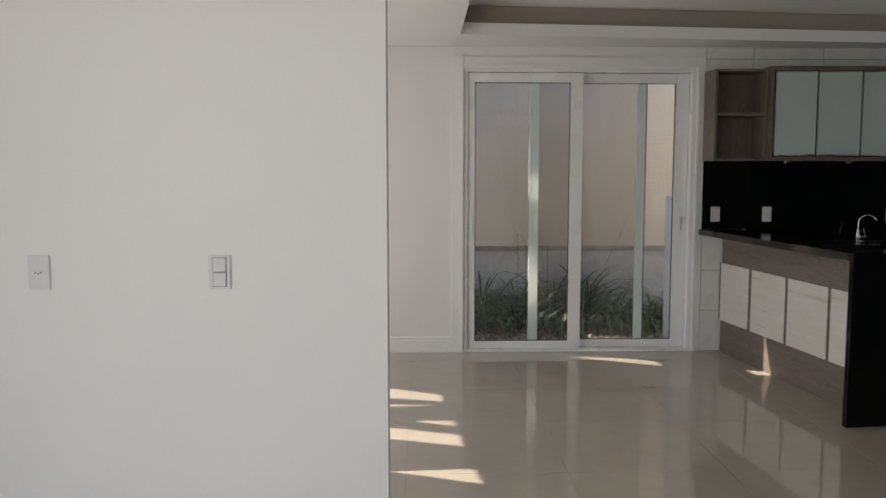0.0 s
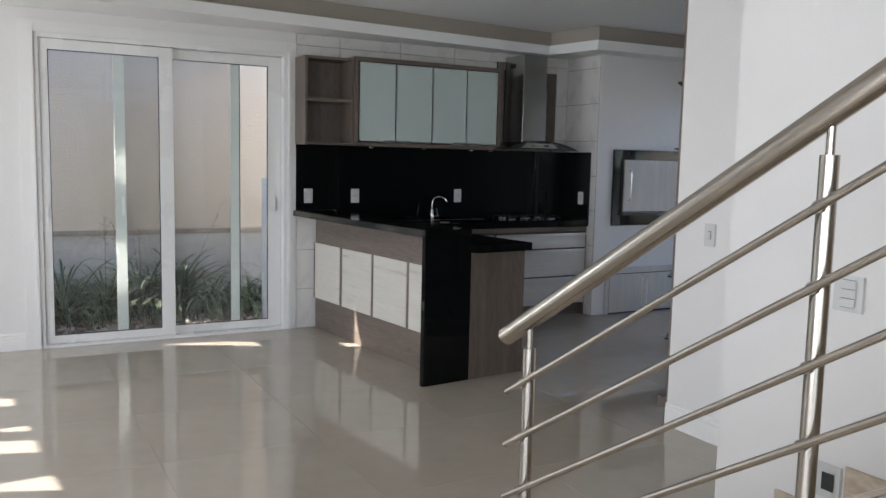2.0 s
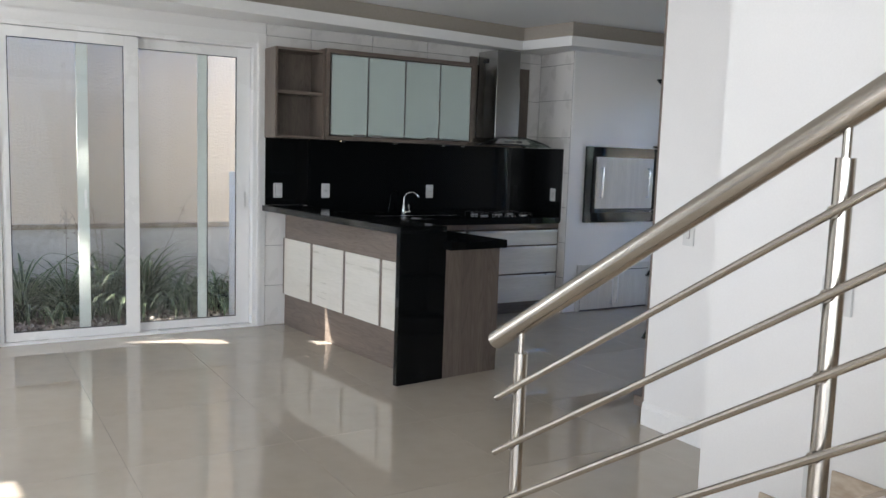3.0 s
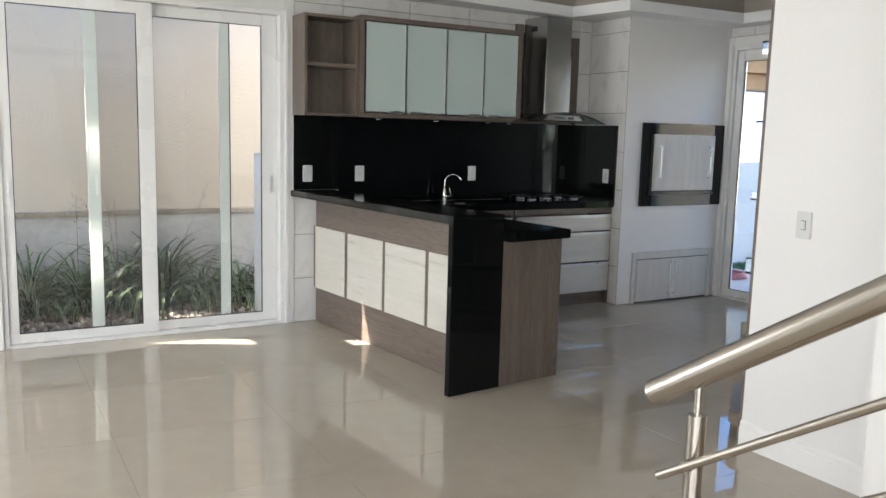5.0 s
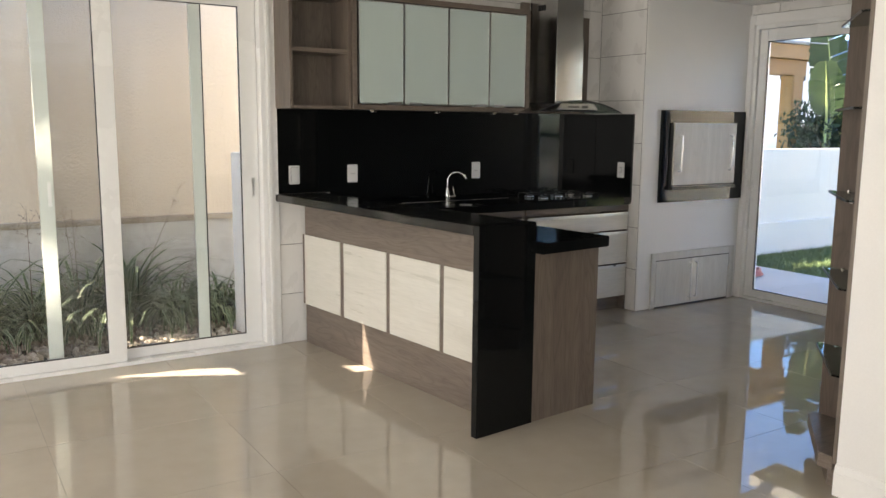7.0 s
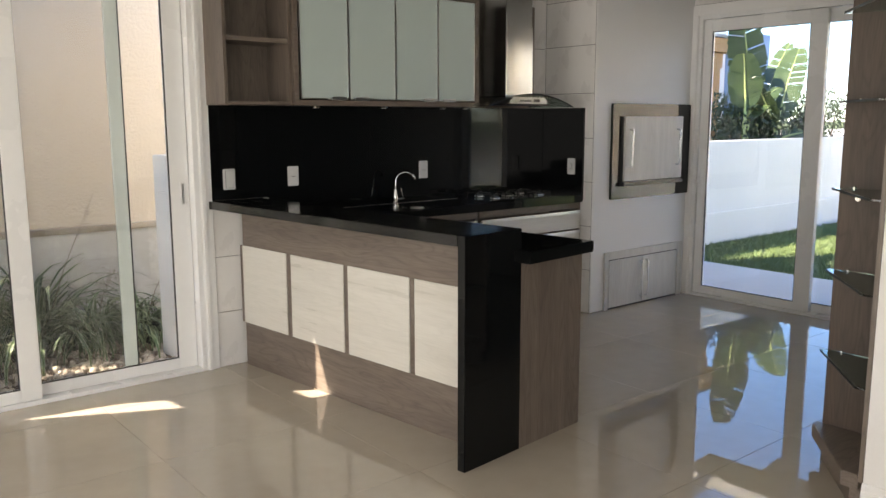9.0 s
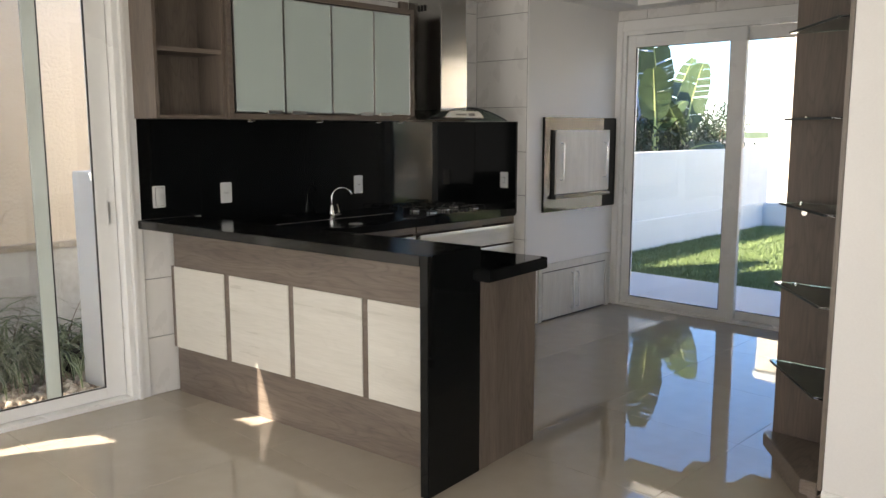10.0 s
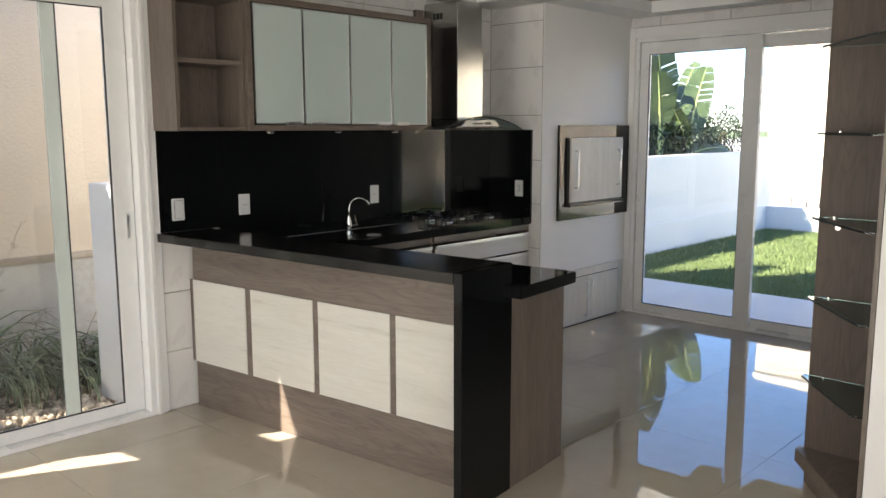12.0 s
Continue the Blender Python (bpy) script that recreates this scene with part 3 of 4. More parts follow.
# hood
hood = thing("cooker_hood", (4.38, 6.36, 1.57), "stainless steel chimney hood with a curved glass canopy", "cooker hood")
boxes("chimney_duct", [((-0.13, -0.17, 0.045), (0.13, 0.15, 0.52))], HOODST, hood, "brushed steel duct", bevel=0.003)
boxes("upper_duct", [((-0.125, -0.164, 0.521), (0.125, 0.15, 0.83))], HOODST, hood, "brushed steel upper duct", bevel=0.003)
tube("canopy_rim", [(-0.41 + 0.82 * k / 16, -0.302, 0.062 - 0.085 * ((-0.41 + 0.82 * k / 16) / 0.41) ** 2) for k in range(17)], 0.0045, BLACKP, hood, "dark canopy edge", sides=6)
boxes("vent_slot", [((-0.1312, -0.02 + 0.03 * k, 0.72), (-0.1302, -0.005 + 0.03 * k, 0.76)) for k in range(3)], SLOT, hood)
bm = bmesh.new()
N = 16
for y in (-0.30, 0.13):
    for k in range(N + 1):
        x = -0.41 + 0.82 * k / N
        bm.verts.new((x, y, 0.062 - 0.085 * (x / 0.41) ** 2))
bm.verts.ensure_lookup_table()
for k in range(N):
    bm.faces.new((bm.verts[k], bm.verts[k + 1], bm.verts[N + 2 + k], bm.verts[N + 1 + k]))
bmesh.ops.solidify(bm, geom=bm.faces[:], thickness=0.009)
finish("glass_canopy", bm, GLASSG, hood, "curved green glass canopy", smooth=False)
bm = bmesh.new()
vs = [bm.verts.new((x, y, z)) for y in (-0.27, -0.10) for x, z in ((-0.205, 0.0), (0.205, 0.0), (0.15, 0.042), (-0.15, 0.042))]
for q in ((0, 1, 2, 3), (7, 6, 5, 4), (0, 4, 5, 1), (1, 5, 6, 2), (2, 6, 7, 3), (3, 7, 4, 0)):
    bm.faces.new([vs[i] for i in q])
bmesh.ops.bevel(bm, geom=bm.edges[:], offset=0.004, segments=2, affect="EDGES")
finish("control_panel", bm, PANELST, hood, "aluminium control panel")
boxes("control_button", [((-0.09 + 0.022 * k, -0.273, 0.012), (-0.076 + 0.022 * k, -0.2695, 0.024)) for k in range(5)] + [((0.04, -0.273, 0.010), (0.10, -0.2695, 0.028))], SLOT, hood)
boxes("filter_box", [((-0.22, -0.24, -0.012), (0.22, 0.14, -0.001))], BLACKP, hood, bevel=0.003)
hb = boxes("wood_backboard", [((4.17, 6.505, 1.546), (4.245, 6.537, 2.36)), ((4.515, 6.505, 1.546), (4.84, 6.537, 2.29)), ((4.245, 6.525, 1.546), (4.515, 6.537, 2.29))], WOODV)
tagged(hb, "dark taupe wood board behind the cooker hood", "wall board")

# hob
hob = thing("gas_hob", (4.40, 6.31, 0.901), "black glass gas hob with four burners", "hob")
boxes("glass_plate", [((-0.34, -0.15, 0), (0.34, 0.17, 0.007))], GRANITE, hob, "black glass plate", bevel=0.002)
RIMS = surface("bright_rim_steel", (0.80, 0.80, 0.79), (0.90, 0.90, 0.89), 0.38, 1.0, scale=3, fine=60, bump=0.0, rough_vary=0.03)


def ring_into(bm, cx, cy, z, r, w, h, seg=28):
    """A flat ring of radius r, w wide and h high, standing at z."""
    prof = ((r - w, z), (r - w * 0.75, z + h), (r - w * 0.25, z + h), (r, z))
    loops = [[bm.verts.new((cx + q * math.cos(2 * math.pi * k / seg), cy + q * math.sin(2 * math.pi * k / seg), zz)) for k in range(seg)] for q, zz in prof]
    for a, b in zip(loops, loops[1:]):
        for k in range(seg):
            bm.faces.new((a[k], b[k], b[(k + 1) % seg], a[(k + 1) % seg]))


for bx, by, r in ((-0.195, 0.10, 0.040), (-0.21, -0.085, 0.040), (0.20, 0.09, 0.040), (0.23, -0.085, 0.040), (0.01, 0.02, 0.052)):
    bm = bmesh.new()
    ring_into(bm, bx, by, 0.012, r - 0.004, 0.010, 0.010)
    burner = finish("burner", bm, RIMS, hob, "bright steel burner ring", smooth=True)
    bm = bmesh.new()
    bmesh.ops.create_cone(bm, cap_ends=True, segments=24, radius1=r - 0.008, radius2=r - 0.012, depth=0.010, matrix=Matrix.Translation((bx, by, 0.025)))
    finish("burner_cap", bm, BLACKP, burner, "black burner cap", smooth=False)
    for k in range(4):
        bm = bmesh.new()
        an = k * math.pi / 2 + math.pi / 4
        c, s_ = math.cos(an), math.sin(an)
        tube_into(bm, [(bx + c * 0.098, by + s_ * 0.070, 0.008), (bx + c * 0.094, by + s_ * 0.067, 0.040), (bx + c * 0.028, by + s_ * 0.024, 0.043)], 0.0042, 6)
        finish("pan_support", bm, BLACKP, hob, "black iron pan support")
for k in range(5):
    bm = bmesh.new()
    bmesh.ops.create_cone(bm, cap_ends=True, segments=16, radius1=0.014, radius2=0.012, depth=0.016, matrix=Matrix.Translation((-0.10 + 0.05 * k, -0.128, 0.0155)))
    finish("knob", bm, BLACKP, hob, smooth=False)

# sink and tap
SINKM = surface("dark_basin_steel", (0.05, 0.052, 0.052), (0.08, 0.082, 0.082), 0.25, 1.0, scale=3, fine=60, bump=0.0, rough_vary=0.03)
sink = thing("kitchen_sink", (3.46, 6.17, 0.9), "stainless steel sink set in the black worktop", "sink")
bm = bmesh.new()
ring_o, ring_i, low = [], [], []
for k in range(28):
    an = 2 * math.pi * k / 28
    c, s_ = math.cos(an), math.sin(an)
    sx, sy = math.copysign(abs(c) ** 0.5, c), math.copysign(abs(s_) ** 0.5, s_)
    ring_o.append(bm.verts.new((0.23 * sx, 0.12 * sy, 0.003)))
    ring_i.append(bm.verts.new((0.215 * sx, 0.105 * sy, 0.005)))
    low.append(bm.verts.new((0.20 * sx, 0.095 * sy, 0.0035)))
for r1, r2 in ((ring_o, ring_i), (ring_i, low)):
    for k in range(28):
        bm.faces.new((r1[k], r1[(k + 1) % 28], r2[(k + 1) % 28], r2[k]))
bm.faces.new(low)
finish("basin", bm, SINKM, sink, smooth=False)
bm = bmesh.new()
ring_into(bm, 0.0, 0.0, 0.004, 0.045, 0.016, 0.004)
drain = finish("drain", bm, RIMS, sink, "bright steel drain ring", smooth=True)
bm = bmesh.new()
ring_into(bm, 0.0, 0.0, 0.004, 0.022, 0.014, 0.003)
finish("strainer", bm, RIMS, drain, smooth=True)
tap = thing("kitchen_tap", (3.452, 6.395, 0.901), "chrome kitchen tap with a tall curved spout", "tap")
tube("tap_base", [(0, 0, 0), (0, 0, 0.008), (0, 0, 0.009), (0, 0, 0.022)], [0.027, 0.027, 0.019, 0.019], TAPM, tap)
tube("tap_body", [(0, 0, 0.0221), (0, 0, 0.05), (0, 0, 0.075), (0, 0, 0.118)], [0.019, 0.021, 0.017, 0.0105], TAPM, tap)
tube("spout", [(0, 0, 0.118), (0.002, -0.001, 0.165)] + [(0.062 * (1 - math.cos(q)) + 0.002, -0.034 * (1 - math.cos(q)), 0.17 + 0.072 * math.sin(q)) for q in [k * math.pi / 14 for k in range(1, 12)]], 0.0062, TAPM, tap)
tube("spout_tip", [(0.109, -0.060, 0.225), (0.120, -0.066, 0.206), (0.124, -0.068, 0.192)], [0.008, 0.011, 0.0105], TAPM, tap, "chrome aerator at the spout's end")
lever_hub = tube("lever_hub", [(0.014, -0.002, 0.042), (0.066, -0.012, 0.048)], [0.015, 0.013], TAPM, tap)
tube("tap_lever", [(0.058, -0.010, 0.058), (0.052, -0.009, 0.085), (0.044, -0.006, 0.124)], [0.006, 0.0048, 0.006], TAPM, lever_hub)
tap.scale = (0.9, 0.9, 0.9)


# sockets and switches
def plate(name, place, turn, kind_, label, wide=0.0375):
    """A wall plate of 75 x 120 mm; local y points out of the wall."""
    p = thing(name, place, label, "wall switch" if "switch" in name else "wall socket", turn=turn)
    boxes("plate", [((-wide, 0, -0.06), (wide, 0.008, 0.06))], PLATE, p, bevel=0.003)
    if kind_ == "socket":
        bm = bmesh.new()
        bmesh.ops.create_cone(bm, cap_ends=True, segments=24, radius1=0.018, radius2=0.018, depth=0.002, matrix=Matrix.Translation((0, 0.0092, 0)) @ Matrix.Rotation(radians(90), 4, "X") @ Matrix.Diagonal((1.15, 0.65, 1, 1)))
        finish("socket_face", bm, PLATE, p)
        bm = bmesh.new()
        for dx, dz in ((-0.0095, 0), (0.0095, 0), (0, -0.003)):
            bmesh.ops.create_cone(bm, cap_ends=True, segments=10, radius1=0.0026, radius2=0.0026, depth=0.001, matrix=Matrix.Translation((dx, 0.0108, dz)) @ Matrix.Rotation(radians(90), 4, "X"))
        finish("pin_hole", bm, SLOT, p)
    else:
        n = int(kind_)
        hh = 0.026 if n > 1 else 0.018
        zs = [(k - (n - 1) / 2) * (0.03 if n == 3 else 0.045) for k in range(n)]
        if n == 3:
            hh = 0.014
        boxes("key_recess", [((-0.024, 0.0082, z - hh - 0.002), (0.024, 0.0088, z + hh + 0.002)) for z in zs] if n > 1 else [((-0.012, 0.0082, -0.021), (0.012, 0.0088, 0.021))], GROUT_W, p)
        for z in zs:
            kw = 0.03 if n == 3 else 0.022 if n > 1 else 0.010
            boxes("rocker", [((-kw, 0.009, z - hh), (kw, 0.014, z + hh))], PLATE, p, bevel=0.002)
    return p


plate("wall_socket", (-1.33, 2.80, 1.115), 180, "socket", "white single wall socket on the dividing wall")
plate("wall_switch", (-0.715, 2.80, 1.115), 180, "2", "white double light switch on the dividing wall")
plate("wall_switch", (3.31, 3.02, 1.085), 90, "1", "white single light switch on the wall beside the shelves")
plate("wall_switch", (2.48, 1.64, 1.04), 90, "3", "white triple light switch beside the stair", 0.055)
plate("wall_switch", (2.345, 6.521, 1.12), 180, "2", "white double switch on the black backsplash")
plate("wall_socket", (2.765, 6.521, 1.12), 180, "socket", "white socket on the black backsplash by the bar")
plate("wall_socket", (3.78, 6.521, 1.12), 180, "socket", "white socket on the black backsplash by the tap")
plate("wall_switch", (4.9705, 6.22, 1.11), 90, "1", "white switch on the black backsplash by the hob")
low_socket = plate("wall_socket", (2.48, 1.66, 0.40), 90, "socket", "white wall socket low on the wall beside the stair", 0.045)
boxes("dark_insert", [((-0.022, 0.0115, -0.03), (0.022, 0.0135, 0.03))], SLOT, low_socket, "dark square insert")

# barbecue
bbq = thing("built_in_barbecue", (5.18, 6.03, 0.858), "built-in barbecue with a pale door in a polished black granite surround", "barbecue")
BW, BH = 0.985, 0.72
boxes("granite_surround", [((0, -0.025, 0), (BW, -0.002, 0.10)), ((0, -0.025, 0.62), (BW, -0.002, BH)), ((0, -0.025, 0.10), (0.10, -0.002, 0.62)), ((BW - 0.125, -0.025, 0.10), (BW, -0.002, 0.62))], GRANITE, bbq, "polished black granite surround", bevel=0.002)
boxes("inner_frame", [((0.095, -0.045, 0.115), (0.108, -0.004, 0.62)), ((0.108, -0.045, 0.125), (0.845, -0.004, 0.135)), ((0.095, -0.066, 0.098), (0.852, -0.004, 0.1245))], BLACKP, bbq, "black lip under the door", bevel=0.002)
bd = boxes("barbecue_door", [((0.109, -0.055, 0.137), (0.845, -0.027, 0.625))], WHITEV, bbq, "pale wood grained lift-out door", bevel=0.003)
for hx in (0.165, 0.765):
    tube("door_handle", [(hx, -0.056, 0.245), (hx, -0.085, 0.248), (hx, -0.088, 0.26), (hx, -0.088, 0.51), (hx, -0.085, 0.522), (hx, -0.056, 0.525)], 0.008, ALU, bd, "steel bow handle", sides=8)

lc = thing("low_wall_cabinet", (5.143, 6.03, 0), "pale wood low cabinet under the barbecue, closed", "cabinet")
LW = 0.99
boxes("cabinet_frame", [((0, -0.02, 0.0), (0.045, -0.002, 0.452)), ((LW - 0.06, -0.02, 0.0), (LW, -0.002, 0.452)), ((0.045, -0.02, 0.392), (LW - 0.06, -0.002, 0.452))], WHITEV, lc, bevel=0.002)
boxes("shadow_gap", [((0.045, -0.010, 0.0), (LW - 0.06, -0.002, 0.392))], SLOT, lc)
mid = 0.467
for x0, x1, hx in ((0.053, mid - 0.003, mid - 0.035), (mid + 0.003, LW - 0.068, mid + 0.035)):
    cd = boxes("cabinet_door", [((x0, -0.018, 0.014), (x1, -0.0105, 0.384))], WHITEV, lc, "pale wood grained door", bevel=0.001)
    tube("door_handle", [(hx, -0.019, 0.065), (hx, -0.045, 0.068), (hx, -0.047, 0.08), (hx, -0.047, 0.335), (hx, -0.045, 0.347), (hx, -0.019, 0.35)], 0.007, ALU, cd, "steel bow handle", sides=8)

# glass shelf unit at the wall's end
su = thing("glass_shelf_unit", (3.75, 3.268, 0), "tall taupe wood panel with five cut-corner glass shelves, empty", "shelf unit")
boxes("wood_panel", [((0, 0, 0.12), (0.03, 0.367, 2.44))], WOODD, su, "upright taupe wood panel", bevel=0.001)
boxes("side_panel", [((-0.435, 0.001, 0.12), (-0.001, 0.018, 2.44))], WOODV, su, "taupe wood side panel against the wall end")
prism("base_board", [(-0.43, 0.02), (-0.001, 0.02), (-0.001, 0.392), (-0.04, 0.392), (-0.43, 0.085)], 0.085, 0.145, WOODX, su, "thick taupe wood base board", bevel=0.003)
prism("plinth", [(-0.38, 0.02), (-0.001, 0.02), (-0.001, 0.35), (-0.03, 0.35), (-0.38, 0.07)], 0.0, 0.084, WOODX, su)
for z in (0.47, 0.822, 1.17, 1.527, 1.885):
    sh = prism("glass_shelf", [(-0.42, 0.02), (-0.001, 0.02), (-0.001, 0.385), (-0.025, 0.385), (-0.42, 0.06)], z, z + 0.008, GLASSG, su, "clear glass shelf with a cut corner")
    prism("shelf_edge", [(-0.001, 0.3855), (-0.001, 0.3885), (-0.0262, 0.3885), (-0.4225, 0.0630), (-0.4205, 0.0607), (-0.0251, 0.3855)], z - 0.0005, z + 0.0085, EDGE, sh, "dark polished glass edge")
    for px, py in ((-0.012, 0.30), (-0.012, 0.08)):
        bm = bmesh.new()
        bmesh.ops.create_cone(bm, cap_ends=True, segments=12, radius1=0.0045, radius2=0.0045, depth=0.014, matrix=Matrix.Translation((px, py, z + 0.012)) @ Matrix.Rotation(radians(90), 4, "Y"))
        finish("shelf_pin", bm, CHROME, su, "small chrome shelf pin")
bm = bmesh.new()
bmesh.ops.create_cone(bm, cap_ends=True, segments=20, radius1=0.015, radius2=0.012, depth=0.010, matrix=Matrix.Translation((-0.006, 0.285, 1.138)) @ Matrix.Rotation(radians(-90), 4, "Y"))
finish("cable_cap", bm, CHROME, su, "round chrome cap")

# stair
ST = thing("stair", (1.30, 1.88, 0), "travertine stair going up beside the white wall", "stair")
tagged(ST, kind="structure")
RUN, RISE = 0.265, 0.174
for k in range(13):
    y1 = -RUN * k
    boxes("tread", [((0.0, y1 - RUN - 0.02, RISE * (k + 1) - 0.03), (1.165, y1 + 0.015, RISE * (k + 1)))], TRAV, ST, bevel=0.003)
    boxes("riser", [((0.01, y1 - 0.02, RISE * k), (1.165, y1, RISE * (k + 1) - 0.031))], TRAV, ST)
    boxes("stair_skirting", [((1.166, y1 - RUN - 0.02, RISE * (k + 1) - 0.10), (1.178, y1 - 0.015, RISE * (k + 1) + 0.126))], TRAV, ST, bevel=0.002)

rail = thing("stair_railing", (1.30, 1.745, 0), "stainless steel stair railing with a round handrail and five bars", "railing", turn=6.4)
SL = 0.65


def at_(y, z):
    """A point of the rail's plane, y metres behind its first post."""
    return (0.0, -y, z + SL * y)


tube("handrail", [at_(-0.098, 1.023), at_(3.2, 1.023)], 0.0255, STEEL, rail, "thick round steel handrail", sides=24)
for k in range(5):
    tube("bar", [(-0.028, 0.055, 0.815 - 0.149 * k), (-0.028, -3.2, 0.815 - 0.149 * k + SL * 3.255)], 0.0085, STEEL, rail, "thin round steel bar", sides=12)
for yk in (0.0, 0.802, 1.604, 2.406):
    foot = RISE * (int((yk + 0.13) / RUN) + 1)
    topz = 1.023 + SL * yk
    post = tube("post", [(0, -yk, foot), (0, -yk, topz - 0.078)], 0.0175, CHROME, rail, "polished steel post", sides=20)
    tube("post_pin", [(0, -yk, topz - 0.079), (0, -yk, topz - 0.02)], 0.008, CHROME, post)
    tube("post_collar", [(0, -yk, foot), (0, -yk, foot + 0.008)], 0.038, CHROME, post)
    for k in range(5):
        zc_ = 0.851 - 0.149 * k + SL * yk
        if zc_ > foot:
            tube("bar_bracket", [(-0.02, -yk, zc_), (-0.030, -yk, zc_)], 0.012, CHROME, post, sides=10)

# ceiling spot
cs = thing("ceiling_spotlight", (4.25, 4.55, TOP), "round white recessed ceiling spotlight", "ceiling light")
bm = bmesh.new()
bmesh.ops.create_cone(bm, cap_ends=True, segments=28, radius1=0.055, radius2=0.06, depth=0.008, matrix=Matrix.Translation((0, 0, -0.005)))
finish("ring", bm, PLATE, cs)

# ---- the planted strip ----
structure(boxes("garden_wall", [((-0.3, 8.0, -0.1), (6.0, 8.2, 3.1)), ((-3.0, 8.0, -0.1), (-0.301, 8.2, 1.5))], STUCCO), "rough cream stucco garden wall")
structure(boxes("garden_wall_base", [((-3.0, 7.95, -0.1), (6.0, 7.999, 0.69))], STAIN_W), "stained white base of the garden wall")
structure(boxes("garden_wall_ledge", [((-3.0, 7.93, 0.691), (6.0, 7.999, 0.735))], LEDGE, bevel=0.008), "stained projecting ledge")
structure(boxes("soil", [((-3.0, 6.71, -0.12), (6.0, 7.949, -0.02))], SOIL), "dark soil of the planted strip")
structure(boxes("door_sill", [((0.2, 6.6, -0.1), (2.3, 6.708, 0.04))], TRIM), "white sill outside the garden door")
structure(boxes("wall_stub", [((2.12, 6.702, -0.02), (2.28, 7.12, 1.25))], STUBW, bevel=0.006), "white rendered wall stub beside the garden door, whitened for the sky light on it")
# added sheet out of view: blocks the sun except for two slivers
SLIT = [[(1.10, 6.345, 0), (1.496, 6.283, 0), (1.80, 6.216, 0), (1.835, 5.985, 0)], [(2.369, 5.925, 0), (2.489, 5.845, 0), (2.482, 5.842, 0.37), (2.503, 5.700, 0), (2.385, 5.712, 0)]]
holed("sun_blocker", 0.06, 0.03, (6.705, -0.1, 7.66, 4.3), [[back(x, y, z, 0.06) for x, y, z in h] for h in SLIT], STUCCO, "unseen cream sheet added to block the sun, slit for the sunlit slivers")


def blade(bm, root, yaw, length, lean, width, droop, seg=7):
    """A strap leaf as an arching tapered strip, folded along its middle, with a pale stripe along each edge."""
    rows = []
    p = Vector(root)
    ang = lean
    step = length / seg
    for i in range(seg + 1):
        t = i / seg
        w = width * (0.55 + 1.4 * t * (1 - t) * 1.2) * (1 - t ** 3) + 0.0008
        side = Vector((-math.sin(yaw), math.cos(yaw), 0)) * w
        rows.append([bm.verts.new(p + side * q + Vector((0, 0, w * 0.35 * abs(q)))) for q in (-1, -0.62, 0, 0.62, 1)])
        ang += droop / seg * (0.4 + 1.6 * t)
        p = p + step * Vector((math.cos(yaw) * math.sin(ang), math.sin(yaw) * math.sin(ang), math.cos(ang)))
    for a, b in zip(rows, rows[1:]):
        for k in range(4):
            f = bm.faces.new((a[k], a[k + 1], b[k + 1], b[k]))
            f.material_index = 1 if k in (0, 3) else 0


rng = random.Random(7)
LEAF2 = bpy.data.materials.new("variegated_leaf")
LEAF2.use_nodes = True
_n, _l = LEAF2.node_tree.nodes, LEAF2.node_tree.links
_p = _n["Principled BSDF"]
_g = _n.new("ShaderNodeNewGeometry")
_r = _n.new("ShaderNodeValToRGB")
_r.color_ramp.elements[0].color, _r.color_ramp.elements[1].color = (0.022, 0.05, 0.016, 1), (0.09, 0.14, 0.05, 1)
_r.color_ramp.elements[0].position, _r.color_ramp.elements[1].position = 0.25, 0.85
_l.new(_g.outputs["Random Per Island"], _r.inputs[0])
_l.new(_r.outputs[0], _p.inputs["Base Color"])
_p.inputs["Roughness"].default_value = 0.42


def strap_plant(x, y, n, size, label):
    pl = thing("spider_plant", (x, y, -0.02), label, "plant", "plants in the planted strip")
    bm = bmesh.new()
    for k in range(n):
        yaw = rng.uniform(0, 2 * math.pi)
        near = 0.6 if math.sin(yaw) < -0.3 and x < 1.2 else 1.0
        blade(bm, (rng.gauss(0, 0.05), rng.gauss(0, 0.05), 0), yaw, near * size * rng.uniform(0.6, 1.15), rng.uniform(0.02, 0.62), rng.uniform(0.010, 0.018), rng.uniform(1.3, 3.2))
    lv = finish("leaves", bm, LEAF2, pl)
    lv.data.materials.append(LEAFW)
    bm = bmesh.new()
    for k in range(rng.randint(1, 3)):
        yw, ln = rng.uniform(0, 6.28), size * rng.uniform(1.0, 1.35)
        tip = Vector((math.cos(yw) * ln * 0.35, math.sin(yw) * ln * 0.35, ln * 0.92))
        tube_into(bm, [(0, 0, 0), tip * 0.5 + Vector((0, 0, 0.06)), tip], [0.003, 0.002, 0.001], 5)
        for q in range(14):
            t = rng.uniform(0.7, 1.0)
            b0 = tip * t
            off = Vector((rng.gauss(0, 0.04), rng.gauss(0, 0.04), rng.gauss(0.02, 0.03)))
            tube_into(bm, [b0, b0 + off], 0.0009, 4)
            bmesh.ops.create_icosphere(bm, subdivisions=1, radius=0.004, matrix=Matrix.Translation(b0 + off))
    finish("flower_stalks", bm, TWIG, pl, "thin dry flower stalks")
    return pl


px = 0.5
while px < 2.75:
    strap_plant(px, 7.45 + rng.uniform(-0.12, 0.2), rng.randint(125, 155), rng.uniform(0.76, 1.0) * (0.66 if px > 1.7 else 1.0), "bushy strap-leaved plant with pale striped leaves in the planted strip")
    px += rng.uniform(0.26, 0.36)

